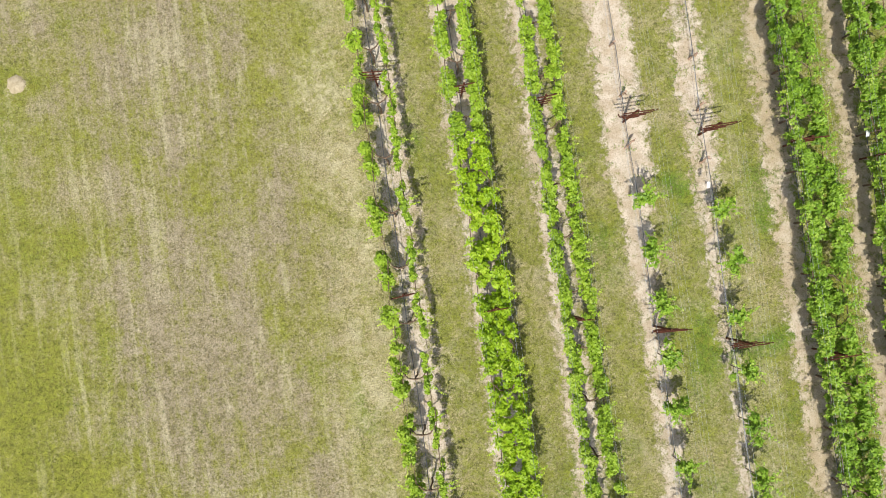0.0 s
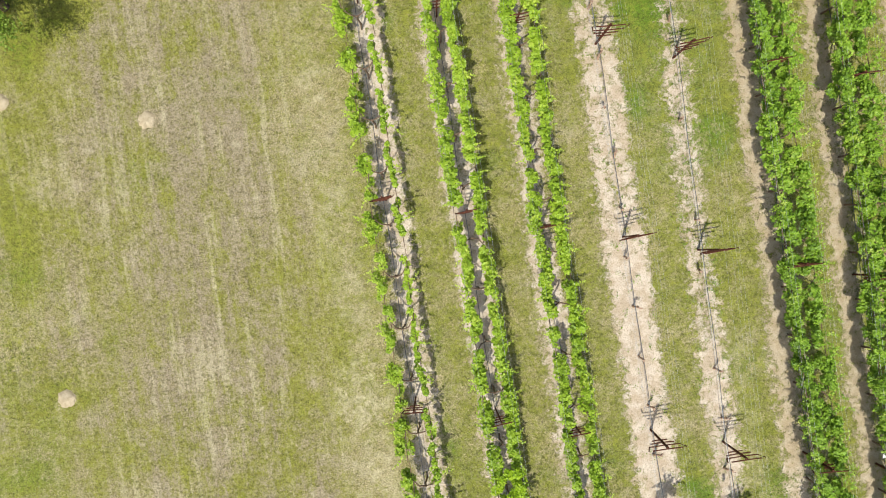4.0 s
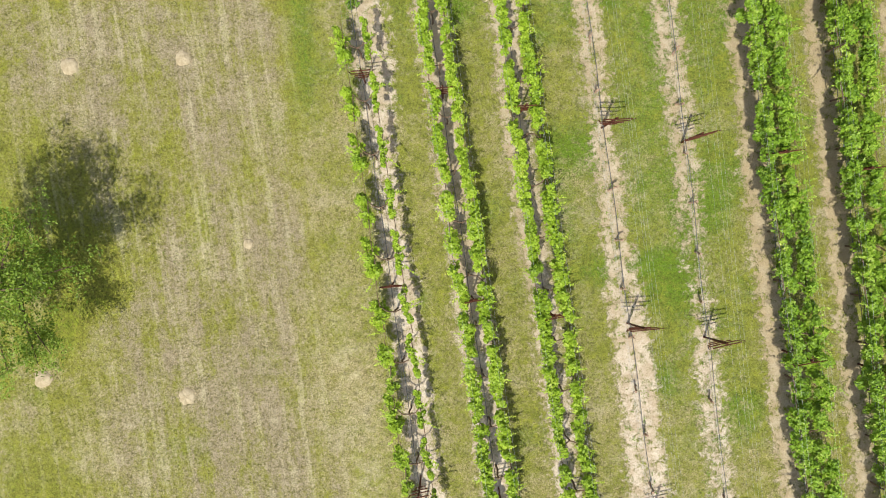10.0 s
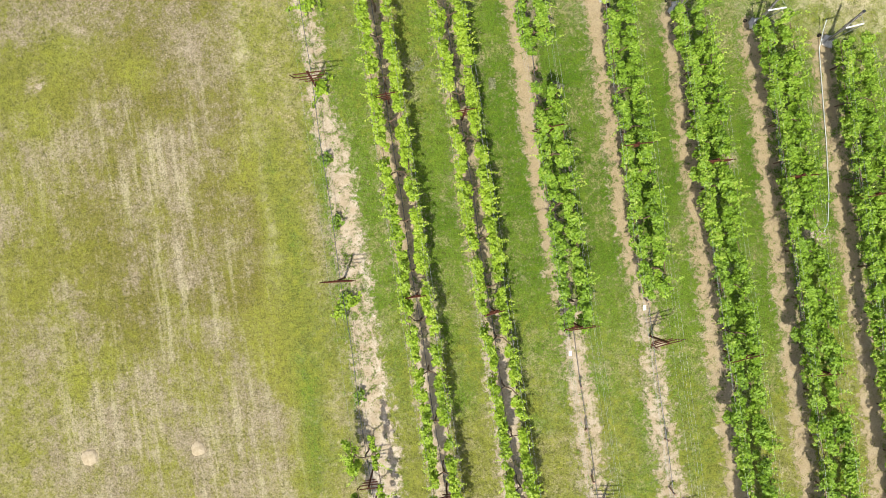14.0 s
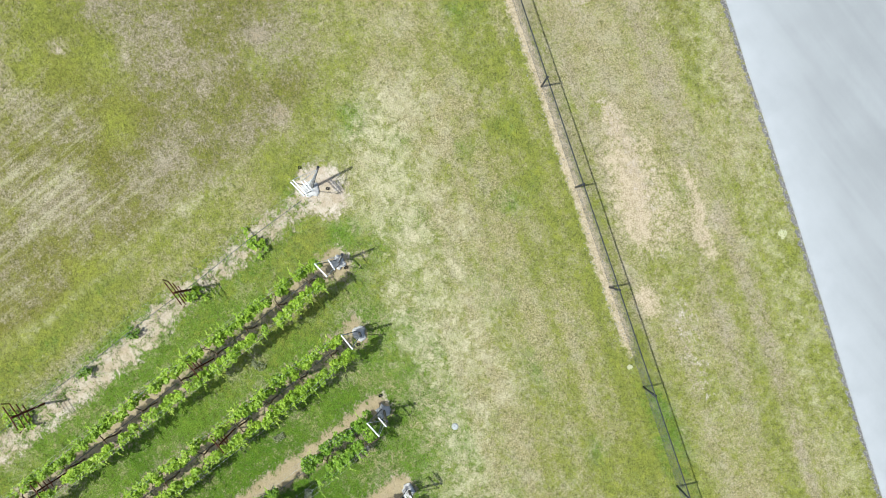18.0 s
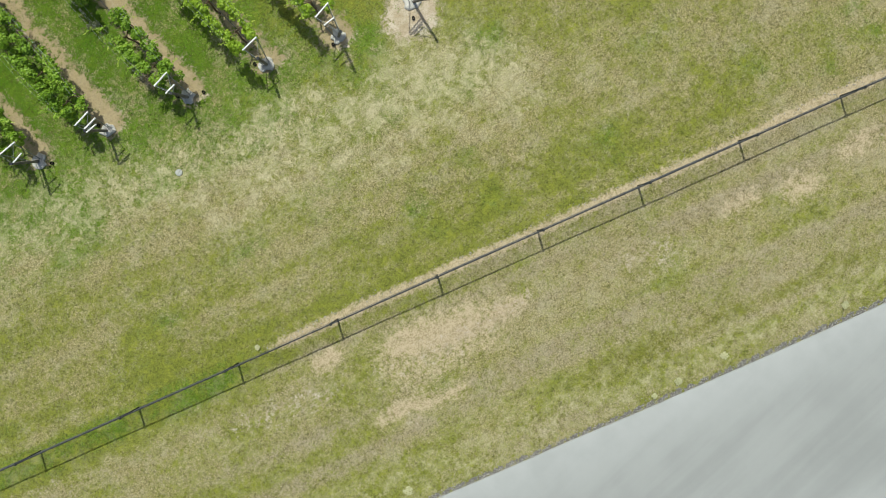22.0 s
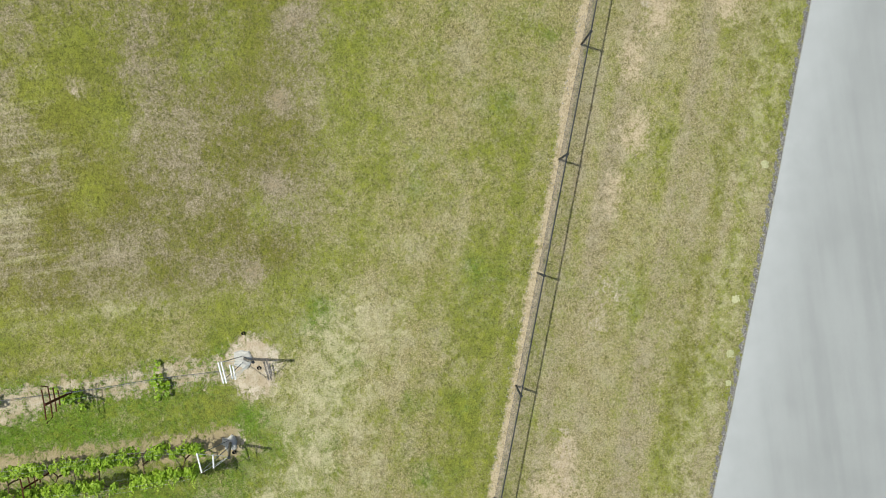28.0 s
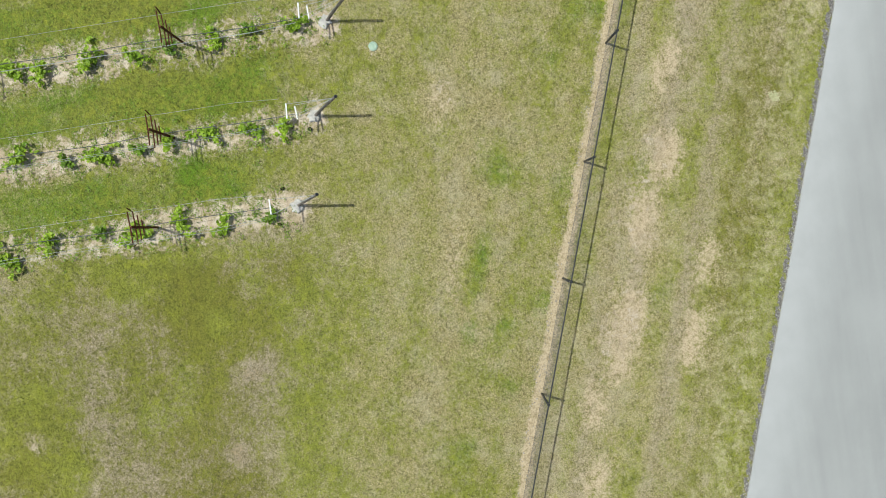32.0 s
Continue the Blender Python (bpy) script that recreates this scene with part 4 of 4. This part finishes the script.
M_BRACE = plain("dull_galvanised_steel", srgb(128, 132, 132), srgb(160, 164, 164), 8, 0.6, 0.3)
for k, row in enumerate(ROWS):
    shift = (0.0, 0.0, -0.1, 0.0, -0.14, -0.18, -0.18, -0.18, -0.18)[k]
    near = (0.0, -0.34, -0.16, -0.24, 0.02, -0.06, -0.12, -0.06, -0.06)[k]
    bars = [(shift, near, 1.64, 0.37), (shift + 0.02, near + 0.36, 1.5, 0.25)]
    if k in (2, 6, 7):
        bars = bars[:1]
    if k == 0:
        bars = [(0.04, -0.16, 1.6, 0.4), (0.05, -0.07, 1.6, 0.4), (0.12, 0.08, 1.42, 0.27), (0.13, 0.17, 1.42, 0.26)]
    if k == 4:
        bars.append((shift - 0.05, near + 0.26, 1.58, 0.3))
    end = make_row_end((-0.1, 0.0, 0.05, 0.08, 0.1, 0.1, 0.12, 0.3, 0.2)[k], (0.8, 0.5, 0.3, 0.25, 0.3, 0.3, 0.35, 0.4, 0.4)[k], bars, k, 0.3 if k == 0 else 0.25)
    end.matrix_basis = pose(-3.74, 44.86, 0) if k == 0 else pose(row[1], row[2], 0)
for k, row in enumerate(FAR_ROWS):
    bars = [(0, -0.55, 1.2, 0.27), (0, -0.32, 1.0, 0.24)] if k else [(0, -0.5, 1.2, 0.28)]
    make_row_end(-0.13, 0.98, bars, 20 + k, 0.2).matrix_basis = pose(row[1], row[2], 0)

pipe = thing("drain_pipe", pose(-4.57, 45.0, 0), "short dark plastic pipe standing open in bare soil", "pipe", "pipes by the row ends")
part("wall", Geo().lathe([(0.055, -0.1), (0.055, 0.05), (0.042, 0.052), (0.04, -0.06)], 14), M_HOLE, pipe)
for x, y in [(-3.38, 45.32), (-0.78, 44.1), (1.62, 42.75), (3.55, 42.25), (4.3, 41.75), (6.95, 40.6), (9.0, 40.45), (9.6, 39.85), (11.6, 39.3), (14.1, 38.4), (-21.62, 51.28), (-19.92, 50.11), (-18.83, 49.84)]:
    copy_thing(pipe, pose(x, y, 0))


# ---- wires and hoses ----
def make_wires(row, along, start, posts, lines, hose, thick=0.002):
    w = thing("trellis_wires", pose(0, 0, 0), "taut galvanised wires running along a vine row" + (" with a drip hose" if hose else ""), "wire", "wires of the vine rows")
    ys = sorted([start] + [y for y in posts if y > start] + [row[2] - 0.7])
    for dx, z in lines:
        pts = []
        for a, b in zip(ys, ys[1:]):
            for q in range(3):
                y = a + (b - a) * q / 3
                pts.append((along(row, y) + dx, y, z - (0.015 if q else 0)))
        pts.append((along(row, ys[-1]) + dx * 0.8, ys[-1], z))
        part("wire", Geo().tube(pts, thick, 4, False), M_WIRE, w)
    if hose:
        pts = []
        y = start
        while y < row[2] - 0.4:
            pts.append((along(row, y) - 0.06 + 0.02 * math.sin(y * 1.3), y, hose + 0.02 * math.sin(y * 0.95)))
            y += 0.6
        part("drip_hose", Geo().tube(pts, 0.011, 6), M_HOSE, w, "dark drip hose")
    return w


LINES = [(-0.46, 1.28), (0.46, 1.28), (-0.36, 1.04), (0.36, 1.04), (-0.44, 1.58), (0.44, 1.58), (-0.57, 1.56), (0.57, 1.56)]
for row, posts in zip(ROWS, row_posts):
    make_wires(row, row_x, ROW_START, posts, LINES if row is not ROWS[0] else [(-0.1, 0.9), (0.1, 0.9), (-0.36, 1.04)], 0.45)
for row in FAR_ROWS:
    make_wires(row, far_x, FAR_START, [row[2] - 4.5, row[2] - 11.1, row[2] - 17.7], LINES[:2] + [(0.36, 1.04)], 0.4, 0.005)


# ---- dead stumps and small plants in the bare stretches ----
def make_stump(seed):
    rng = random.Random(seed)
    s = thing("vine_stump", pose(0, 0, 0), "bleached dead vine stump standing in bare soil", "stump", "dead vine stumps")
    part("stem", Geo().tube([(0, 0, -0.08), (0.02, 0.01, 0.18), (-0.02, 0.03, 0.36), (0.02, 0.02, 0.5)], [0.045, 0.034, 0.032, 0.04], 8), M_STUB, s)
    part("spur", Geo().tube([(0, 0.02, 0.34), (0.07, 0.06, 0.44), (0.08, 0.1, 0.5)], [0.022, 0.018, 0.014], 6), M_STUB, s)
    return s


stumps = []
for k, lo, hi in ((3, 2.4, 29.2), (4, 1.6, 30.3), (3, 37.9, 39.4)):
    y = lo + 0.8
    while y < hi:
        if rng.random() < 0.8:
            m = pose(row_x(ROWS[k], y) + rng.uniform(-0.08, 0.08), y, 0, rng.uniform(-14, 14), rng.uniform(-14, 14), rng.uniform(0, 360))
            if len(stumps) < 5:
                stumps.append(make_stump(len(stumps)))
                stumps[-1].matrix_basis = m
            else:
                copy_thing(rng.choice(stumps), m)
        y += 1.64


def make_small_vine(seed, wide, n):
    rng = random.Random(seed)
    v = thing("young_vine", pose(0, 0, 0), "low bright green young vine growing in sandy soil", "young vine", "young vines in bare rows")
    part("stem", Geo().tube([(0, 0, -0.05), (0.01, 0, 0.2), (0.0, 0.02, 0.4)], [0.012, 0.009, 0.006], 5), M_BARK, v)
    g = Geo()
    for _ in range(n // 8):
        c = Vector((rng.gauss(0, wide * 0.5), rng.gauss(0, wide), rng.uniform(0.05, 0.3)))
        for _ in range(8):
            leaf_at(g, c + Vector((rng.gauss(0, 0.06), rng.gauss(0, 0.06), rng.gauss(0, 0.04))), rng.uniform(0.06, 0.12), rng, tilt=35)
    part("foliage", g, M_YOUNG if seed % 4 else M_WEED, v)
    return v


small = [make_small_vine(i, 0.15 + 0.04 * (i % 4), 72 + 40 * (i % 4)) for i in range(8)]
spots = []
for row in FAR_ROWS:
    y = row[2] - 0.9
    while y > FAR_START + 1:
        spots.append((far_x(row, y) + rng.gauss(0.05, 0.12), y))
        y -= rng.uniform(0.9, 1.6)
y = 28.5
while y < 44.6:
    spots.append((row_x(ROWS[0], y) + rng.gauss(0, 0.1), y))
    y += rng.uniform(2.0, 3.2)
for i, (x, y) in enumerate(spots):
    m = pose(x, y, 0, 0, 0, rng.uniform(0, 360))
    if i < len(small):
        small[i].matrix_basis = m
    else:
        copy_thing(rng.choice(small), m)


# ---- sandy mounds ----
def make_mound(x, y, r, seed):
    rng = random.Random(seed)
    g = Geo()
    seg, rings = 26, 6
    g.v.append((0, 0, 0.055))
    w = [1 + 0.08 * math.sin(k * 2 * math.pi / seg + seed) + rng.uniform(-0.12, 0.12) for k in range(seg)]
    for i in range(1, rings + 1):
        q = i / rings
        for k in range(seg):
            a = 2 * math.pi * k / seg
            g.v.append((r * 1.1 * q * w[k] * math.cos(a), r * 1.1 * q * w[k] * math.sin(a), 0.055 * (1 - q * q) - 0.012 * q - 0.02 * (i == rings) + rng.uniform(-0.008, 0.008)))
    g.f += [(0, 1 + k, 1 + (k + 1) % seg) for k in range(seg)]
    for i in range(rings - 1):
        g.f += [(1 + i * seg + k, 1 + (i + 1) * seg + k, 1 + (i + 1) * seg + (k + 1) % seg, 1 + i * seg + (k + 1) % seg) for k in range(seg)]
    ob = part("sand_mound", g, M_SAND, label="low pale mound of sandy soil in dry grass", smooth=True, m=pose(x, y, 0))
    return tagged(ob, category="mound", group="mounds in the field")


for i, (x, y, r) in enumerate([(-15.1, 8.02, 0.27), (-11.14, 16.57, 0.27), (-15.78, 17.87, 0.27), (-13.24, 27.96, 0.27), (-9.5, 27.65, 0.24), (-8.32, 21.27, 0.16)]):
    make_mound(x, y, r, i)


# ---- valve covers, tags, pipe ----
M_PALE_LID = plain("chalky_plastic", srgb(160, 163, 160), srgb(188, 190, 186), 9, 0.7, grain=0.002)
def make_cover(x, y, r, mat, text):
    c = thing("valve_cover", pose(x, y, 0), text, "valve cover")
    part("ring", Geo().lathe([(r * 1.2, -0.08), (r * 1.2, 0.015), (r * 1.02, 0.02), (r * 1.0, -0.02)], 20), mat, c)
    lid = part("lid", Geo().lathe([(r, -0.06), (r, 0.012), (r * 0.85, 0.024), (r * 0.2, 0.026)], 20), mat, c)
    part("lift_bar", Geo().box(r * 0.9, r * 0.18, 0.012, pose(0, 0, 0.03), 0.003), mat, lid)


make_cover(6.05, 43.65, 0.1, M_PALE_LID, "round white plastic valve cover set in the grass")
make_cover(-23.84, 53.65, 0.12, M_GREEN_LID, "round pale green valve cover set in sandy soil")

tag = thing("row_tag", pose(0, 0, 0), "small white plastic tag hanging on a trellis wire", "tag", "tags on the trellis wires")
part("plate", Geo().box(0.1, 0.2, 0.012, pose(0, 0, 0, 25), 0.004), M_WHITE, tag)
part("clip", Geo().tube([(0, 0.08, 0.03), (0, 0.1, 0.08), (0, 0.05, 0.1)], 0.006, 5), M_WIRE, tag)
for i, (k, y) in enumerate([(4, 1.6), (4, 30.1), (3, 29.0), (6, 2.4), (6, 21.5)]):
    m = pose(row_x(ROWS[k], y) - 0.36, y, 0.95)
    if i == 0:
        tag.matrix_basis = m
    else:
        copy_thing(tag, m)

pts = [(14.1, 38.75, 0.5), (14.08, 38.5, 0.3), (13.98, 37.9, 0.06), (13.86, 36.4, 0.03), (13.7, 34.6, 0.03), (13.5, 32.9, 0.03), (13.3, 31.9, 0.03), (13.12, 31.6, 0.03), (12.95, 31.62, 0.03)]
tagged(part("irrigation_pipe", Geo().tube(pts, 0.013, 8), M_PIPE, label="pale flexible irrigation pipe lying beside a vine row"), category="pipe")


# ---- fence netting ----
def make_netting():
    fence = bpy.data.objects["chain_link_fence"]
    length = math.hypot(3.54, 3.54 * 0.3475)
    g = Geo()
    pitch, rise, n = 0.075, 0.058, 20
    cols = int(length / pitch)
    for c in range(cols):
        pts = [(pitch * (c + 0.5 + (0.5 if i % 2 else -0.5) * 1.04), 0.006 * (1 if i % 2 else -1), 0.03 + i * rise) for i in range(n + 1)]
        g.tube(pts, 0.0022, 3, False)
    me = g.mesh("netting", M_NET)
    wire = Geo().tube([(0, 0, 0.06), (length, 0, 0.06)], 0.004, 4, False).mesh("tension_wire", M_FENCE)
    for i in range(-7, 13):
        x = 2.0 - 3.54 * i
        m = pose(x - 3.54, fence_y(x - 3.54), 0, 0, 0, math.degrees(math.atan(-0.3475)))
        part("netting", me, M_NET, fence, m=m)
        part("tension_wire", wire, M_FENCE, fence, m=m)


make_netting()


# ---- stones, weeds and grass ----
def stuff(name, v, f, mat, label, category, attrs=()):
    me = bpy.data.meshes.new(name)
    k = f.shape[1]
    me.vertices.add(len(v))
    me.vertices.foreach_set("co", v.astype(np.float32).ravel())
    me.loops.add(f.size)
    me.loops.foreach_set("vertex_index", f.astype(np.int32).ravel())
    me.polygons.add(len(f))
    me.polygons.foreach_set("loop_start", np.arange(0, f.size, k, dtype=np.int32))
    me.update(calc_edges=True)
    for key, values in attrs:
        me.attributes.new(key, "FLOAT", "POINT").data.foreach_set("value", values.astype(np.float32))
    me.materials.append(mat)
    return tagged(new(name, me), label, category, kind="stuff")


def scatter_stones():
    r = np.random.RandomState(11)
    n1, n2 = 4200, 600
    x1 = r.uniform(-26, 19, n1)
    y1 = road_y(x1) - np.abs(r.normal(0.02, 0.1, n1)) + 0.04
    x2 = r.uniform(-26, 8, n2)
    y2 = fence_y(x2) - 0.22 + r.normal(0, 0.11, n2)
    p = np.stack([np.r_[x1, x2], np.r_[y1, y2]], 1)
    size = r.uniform(0.008, 0.026, len(p))
    base = np.array([(1, 0, 0), (0, 1, 0), (-1, 0, 0), (0, -1, 0), (0, 0, 0.7), (0, 0, -0.5)], float)
    a = r.uniform(0, 6.28, len(p))
    rad = base[None] * (1 + r.uniform(-0.3, 0.3, (len(p), 6, 1))) * size[:, None, None]
    ca, sa = np.cos(a)[:, None], np.sin(a)[:, None]
    v = np.stack([rad[..., 0] * ca - rad[..., 1] * sa + p[:, :1], rad[..., 0] * sa + rad[..., 1] * ca + p[:, 1:], rad[..., 2] + 0.004], -1)
    t = np.array([(0, 1, 4), (1, 2, 4), (2, 3, 4), (3, 0, 4), (1, 0, 5), (2, 1, 5), (3, 2, 5), (0, 3, 5)])
    stuff("roadside_stones", v.reshape(-1, 3), (np.arange(len(p))[:, None, None] * 6 + t).reshape(-1, 3), M_STONES, "small pale loose stones along the road edge and fence", "stones")


def make_stone_material():
    n = Nodes("loose_stone")
    pick = n.add("ShaderNodeNewGeometry").outputs["Random Per Island"]
    return n.done(n.mix(pick, srgb(138, 136, 132), srgb(186, 183, 177)), 0.9)


M_STONES = make_stone_material()
scatter_stones()


def make_blade_material():
    n = Nodes("grass_blade")
    geo = n.add("ShaderNodeNewGeometry")
    pick, p = geo.outputs["Random Per Island"], geo.outputs["Position"]
    dry, lush = n.attr("dry"), n.attr("lush")
    clump = n.noise(p, 2.6, 5, 0.65, 0.4)
    f = n.math("ADD", dry, n.math("ADD", n.math("MULTIPLY", n.math("SUBTRACT", pick, 0.5), 0.5), n.math("MULTIPLY", n.math("SUBTRACT", clump, 0.5), 1.5)))
    green = n.mix(n.ramp(lush, 0.1, 0.8), GRASS_OLIVE, GRASS_LUSH)
    green = n.mix(n.ramp(lush, 0.8, 1.3), green, GRASS_RICH)
    green = n.mix(n.ramp(pick, 0.6, 1.0, 0.0, 0.7), green, GRASS_YELLOW)
    c = n.mix(n.ramp(f, 0.1, 0.9), green, n.mix(pick, STRAW_DARK, STRAW))
    return n.done(c, 0.7, 0.0, 0.15)


def scatter_grass():
    """Tufts of short blades over the mown ground."""
    r = np.random.RandomState(21)
    n = 190000
    x, y = r.uniform(-28, 20, n), r.uniform(-11, 68, n)
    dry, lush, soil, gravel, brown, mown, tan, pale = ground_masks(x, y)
    keep = (soil + r.uniform(-0.25, 0.25, n) < 0.36) & (tan + r.uniform(-0.3, 0.3, n) < 0.5) & (y < road_y(x) - 0.06) & (gravel < 0.4)
    seen = (x > -18) & (y < 30) | (y >= 30) | (x > -18)
    keep &= seen & ~((x > 14) & (y < 8)) & ~((x < -17) & (y < 38))
    x, y, dry, lush = x[keep], y[keep], dry[keep], lush[keep]
    n, k = len(x), 4
    a = r.uniform(0, 6.283, (n, k))
    out = r.uniform(0.02, 0.06, (n, k)) * (0.8 + 0.5 * lush[:, None])
    h = r.uniform(0.015, 0.05, (n, k)) * (0.7 + 0.6 * np.clip(lush, 0, 1)[:, None])
    w = r.uniform(0.005, 0.011, (n, k))
    ox, oy = x[:, None] + r.normal(0, 0.025, (n, k)), y[:, None] + r.normal(0, 0.025, (n, k))
    ca, sa = np.cos(a), np.sin(a)
    z0 = -0.03
    v = np.stack([np.stack([ox - sa * w, oy + ca * w, 0 * a + z0], -1), np.stack([ox + sa * w, oy - ca * w, 0 * a + z0], -1),
                  np.stack([ox + ca * out, oy + sa * out, h], -1)], 2).reshape(-1, 3)
    f = np.arange(len(v)).reshape(-1, 3)
    rep = lambda q: np.repeat(q, 3 * k)
    stuff("grass_blades", v, f, make_blade_material(), "short mown grass, part green and part dry", "grass", (("dry", rep(dry)), ("lush", rep(lush))))


scatter_grass()


def scatter_weeds():
    g = Geo()
    r = random.Random(31)
    def clump(x, y, wide, n, size):
        for _ in range(n):
            leaf_at(g, Vector((x + r.gauss(0, wide), y + r.gauss(0, wide), r.uniform(0.01, 0.07))), r.uniform(0.5, 1) * size, r, LEAFLET, LEAFLET_F, 30)
    for k, (lo, hi, n) in {0: (28, 45, 240), 3: (2, 30, 130), 4: (1, 31, 170)}.items():
        for _ in range(n):
            y = r.uniform(lo, hi)
            clump(row_x(ROWS[k], y) + r.choice((-1, 1)) * abs(r.gauss(0.35, 0.2)), y, 0.05, 7, 0.06)
    for row in FAR_ROWS:
        for _ in range(430):
            y = r.uniform(FAR_START + 6, row[2])
            clump(far_x(row, y) + r.gauss(0, 0.42), y, 0.06, 7, 0.07)
    tagged(part("weeds", g, M_WEED, label="scattered low green weeds on bare soil strips"), category="weeds", kind="stuff")


scatter_weeds()


def make_dry_weed(x, y, wide, seed):
    r = random.Random(seed)
    g = Geo()
    for _ in range(150):
        leaf_at(g, Vector((max(-1.6, min(1.6, r.gauss(0, 1))) * wide * 0.5, max(-1.6, min(1.6, r.gauss(0, 1))) * wide * 0.3, r.uniform(0.0, 0.08))), r.uniform(0.05, 0.09), r, LEAFLET, LEAFLET_F, 50)
    tagged(part("dry_weed", g, M_DRY_WEED, label="flattened grey-green weed patch in a grassy alley", m=pose(x, y, 0, 0, 0, r.uniform(0, 180))), category="weed", group="weed patches in the alleys")


M_DRY_WEED = make_leaf("grey_weed", srgb(110, 120, 82), srgb(150, 156, 116), srgb(190, 192, 158), 0.7)


def make_pale_weed(x, y, wide, seed):
    r = random.Random(seed)
    g = Geo()
    for _ in range(90):
        leaf_at(g, Vector((max(-1.6, min(1.6, r.gauss(0, 1))) * wide * 0.4, max(-1.6, min(1.6, r.gauss(0, 1))) * wide * 0.4, r.uniform(0.0, 0.04))), r.uniform(0.05, 0.09), r, LEAFLET, LEAFLET_F, 18)
    tagged(part("flowering_weed", g, M_PALE_WEED, label="pale flowering weed clump in roadside grass", m=pose(x, y, 0)), category="weed", group="pale weeds along the road")


for i, (x, y, w) in enumerate([(7.8, 57.0, 0.2), (-7.47, 62.5, 0.16), (-3.28, 60.96, 0.16), (-1.54, 60.55, 0.16), (-0.6, 60.35, 0.1), (-20.3, 65.8, 0.22), (8.2, 49.85, 0.1)]):
    make_pale_weed(x, y, w, i)


for i, (x, y, w) in enumerate([(0.03, 39.5, 0.3), (2.5, 38.5, 0.22), (4.75, 38.05, 0.25), (9.85, 34.5, 0.3)]):
    make_dry_weed(x, y, w, 40 + i)
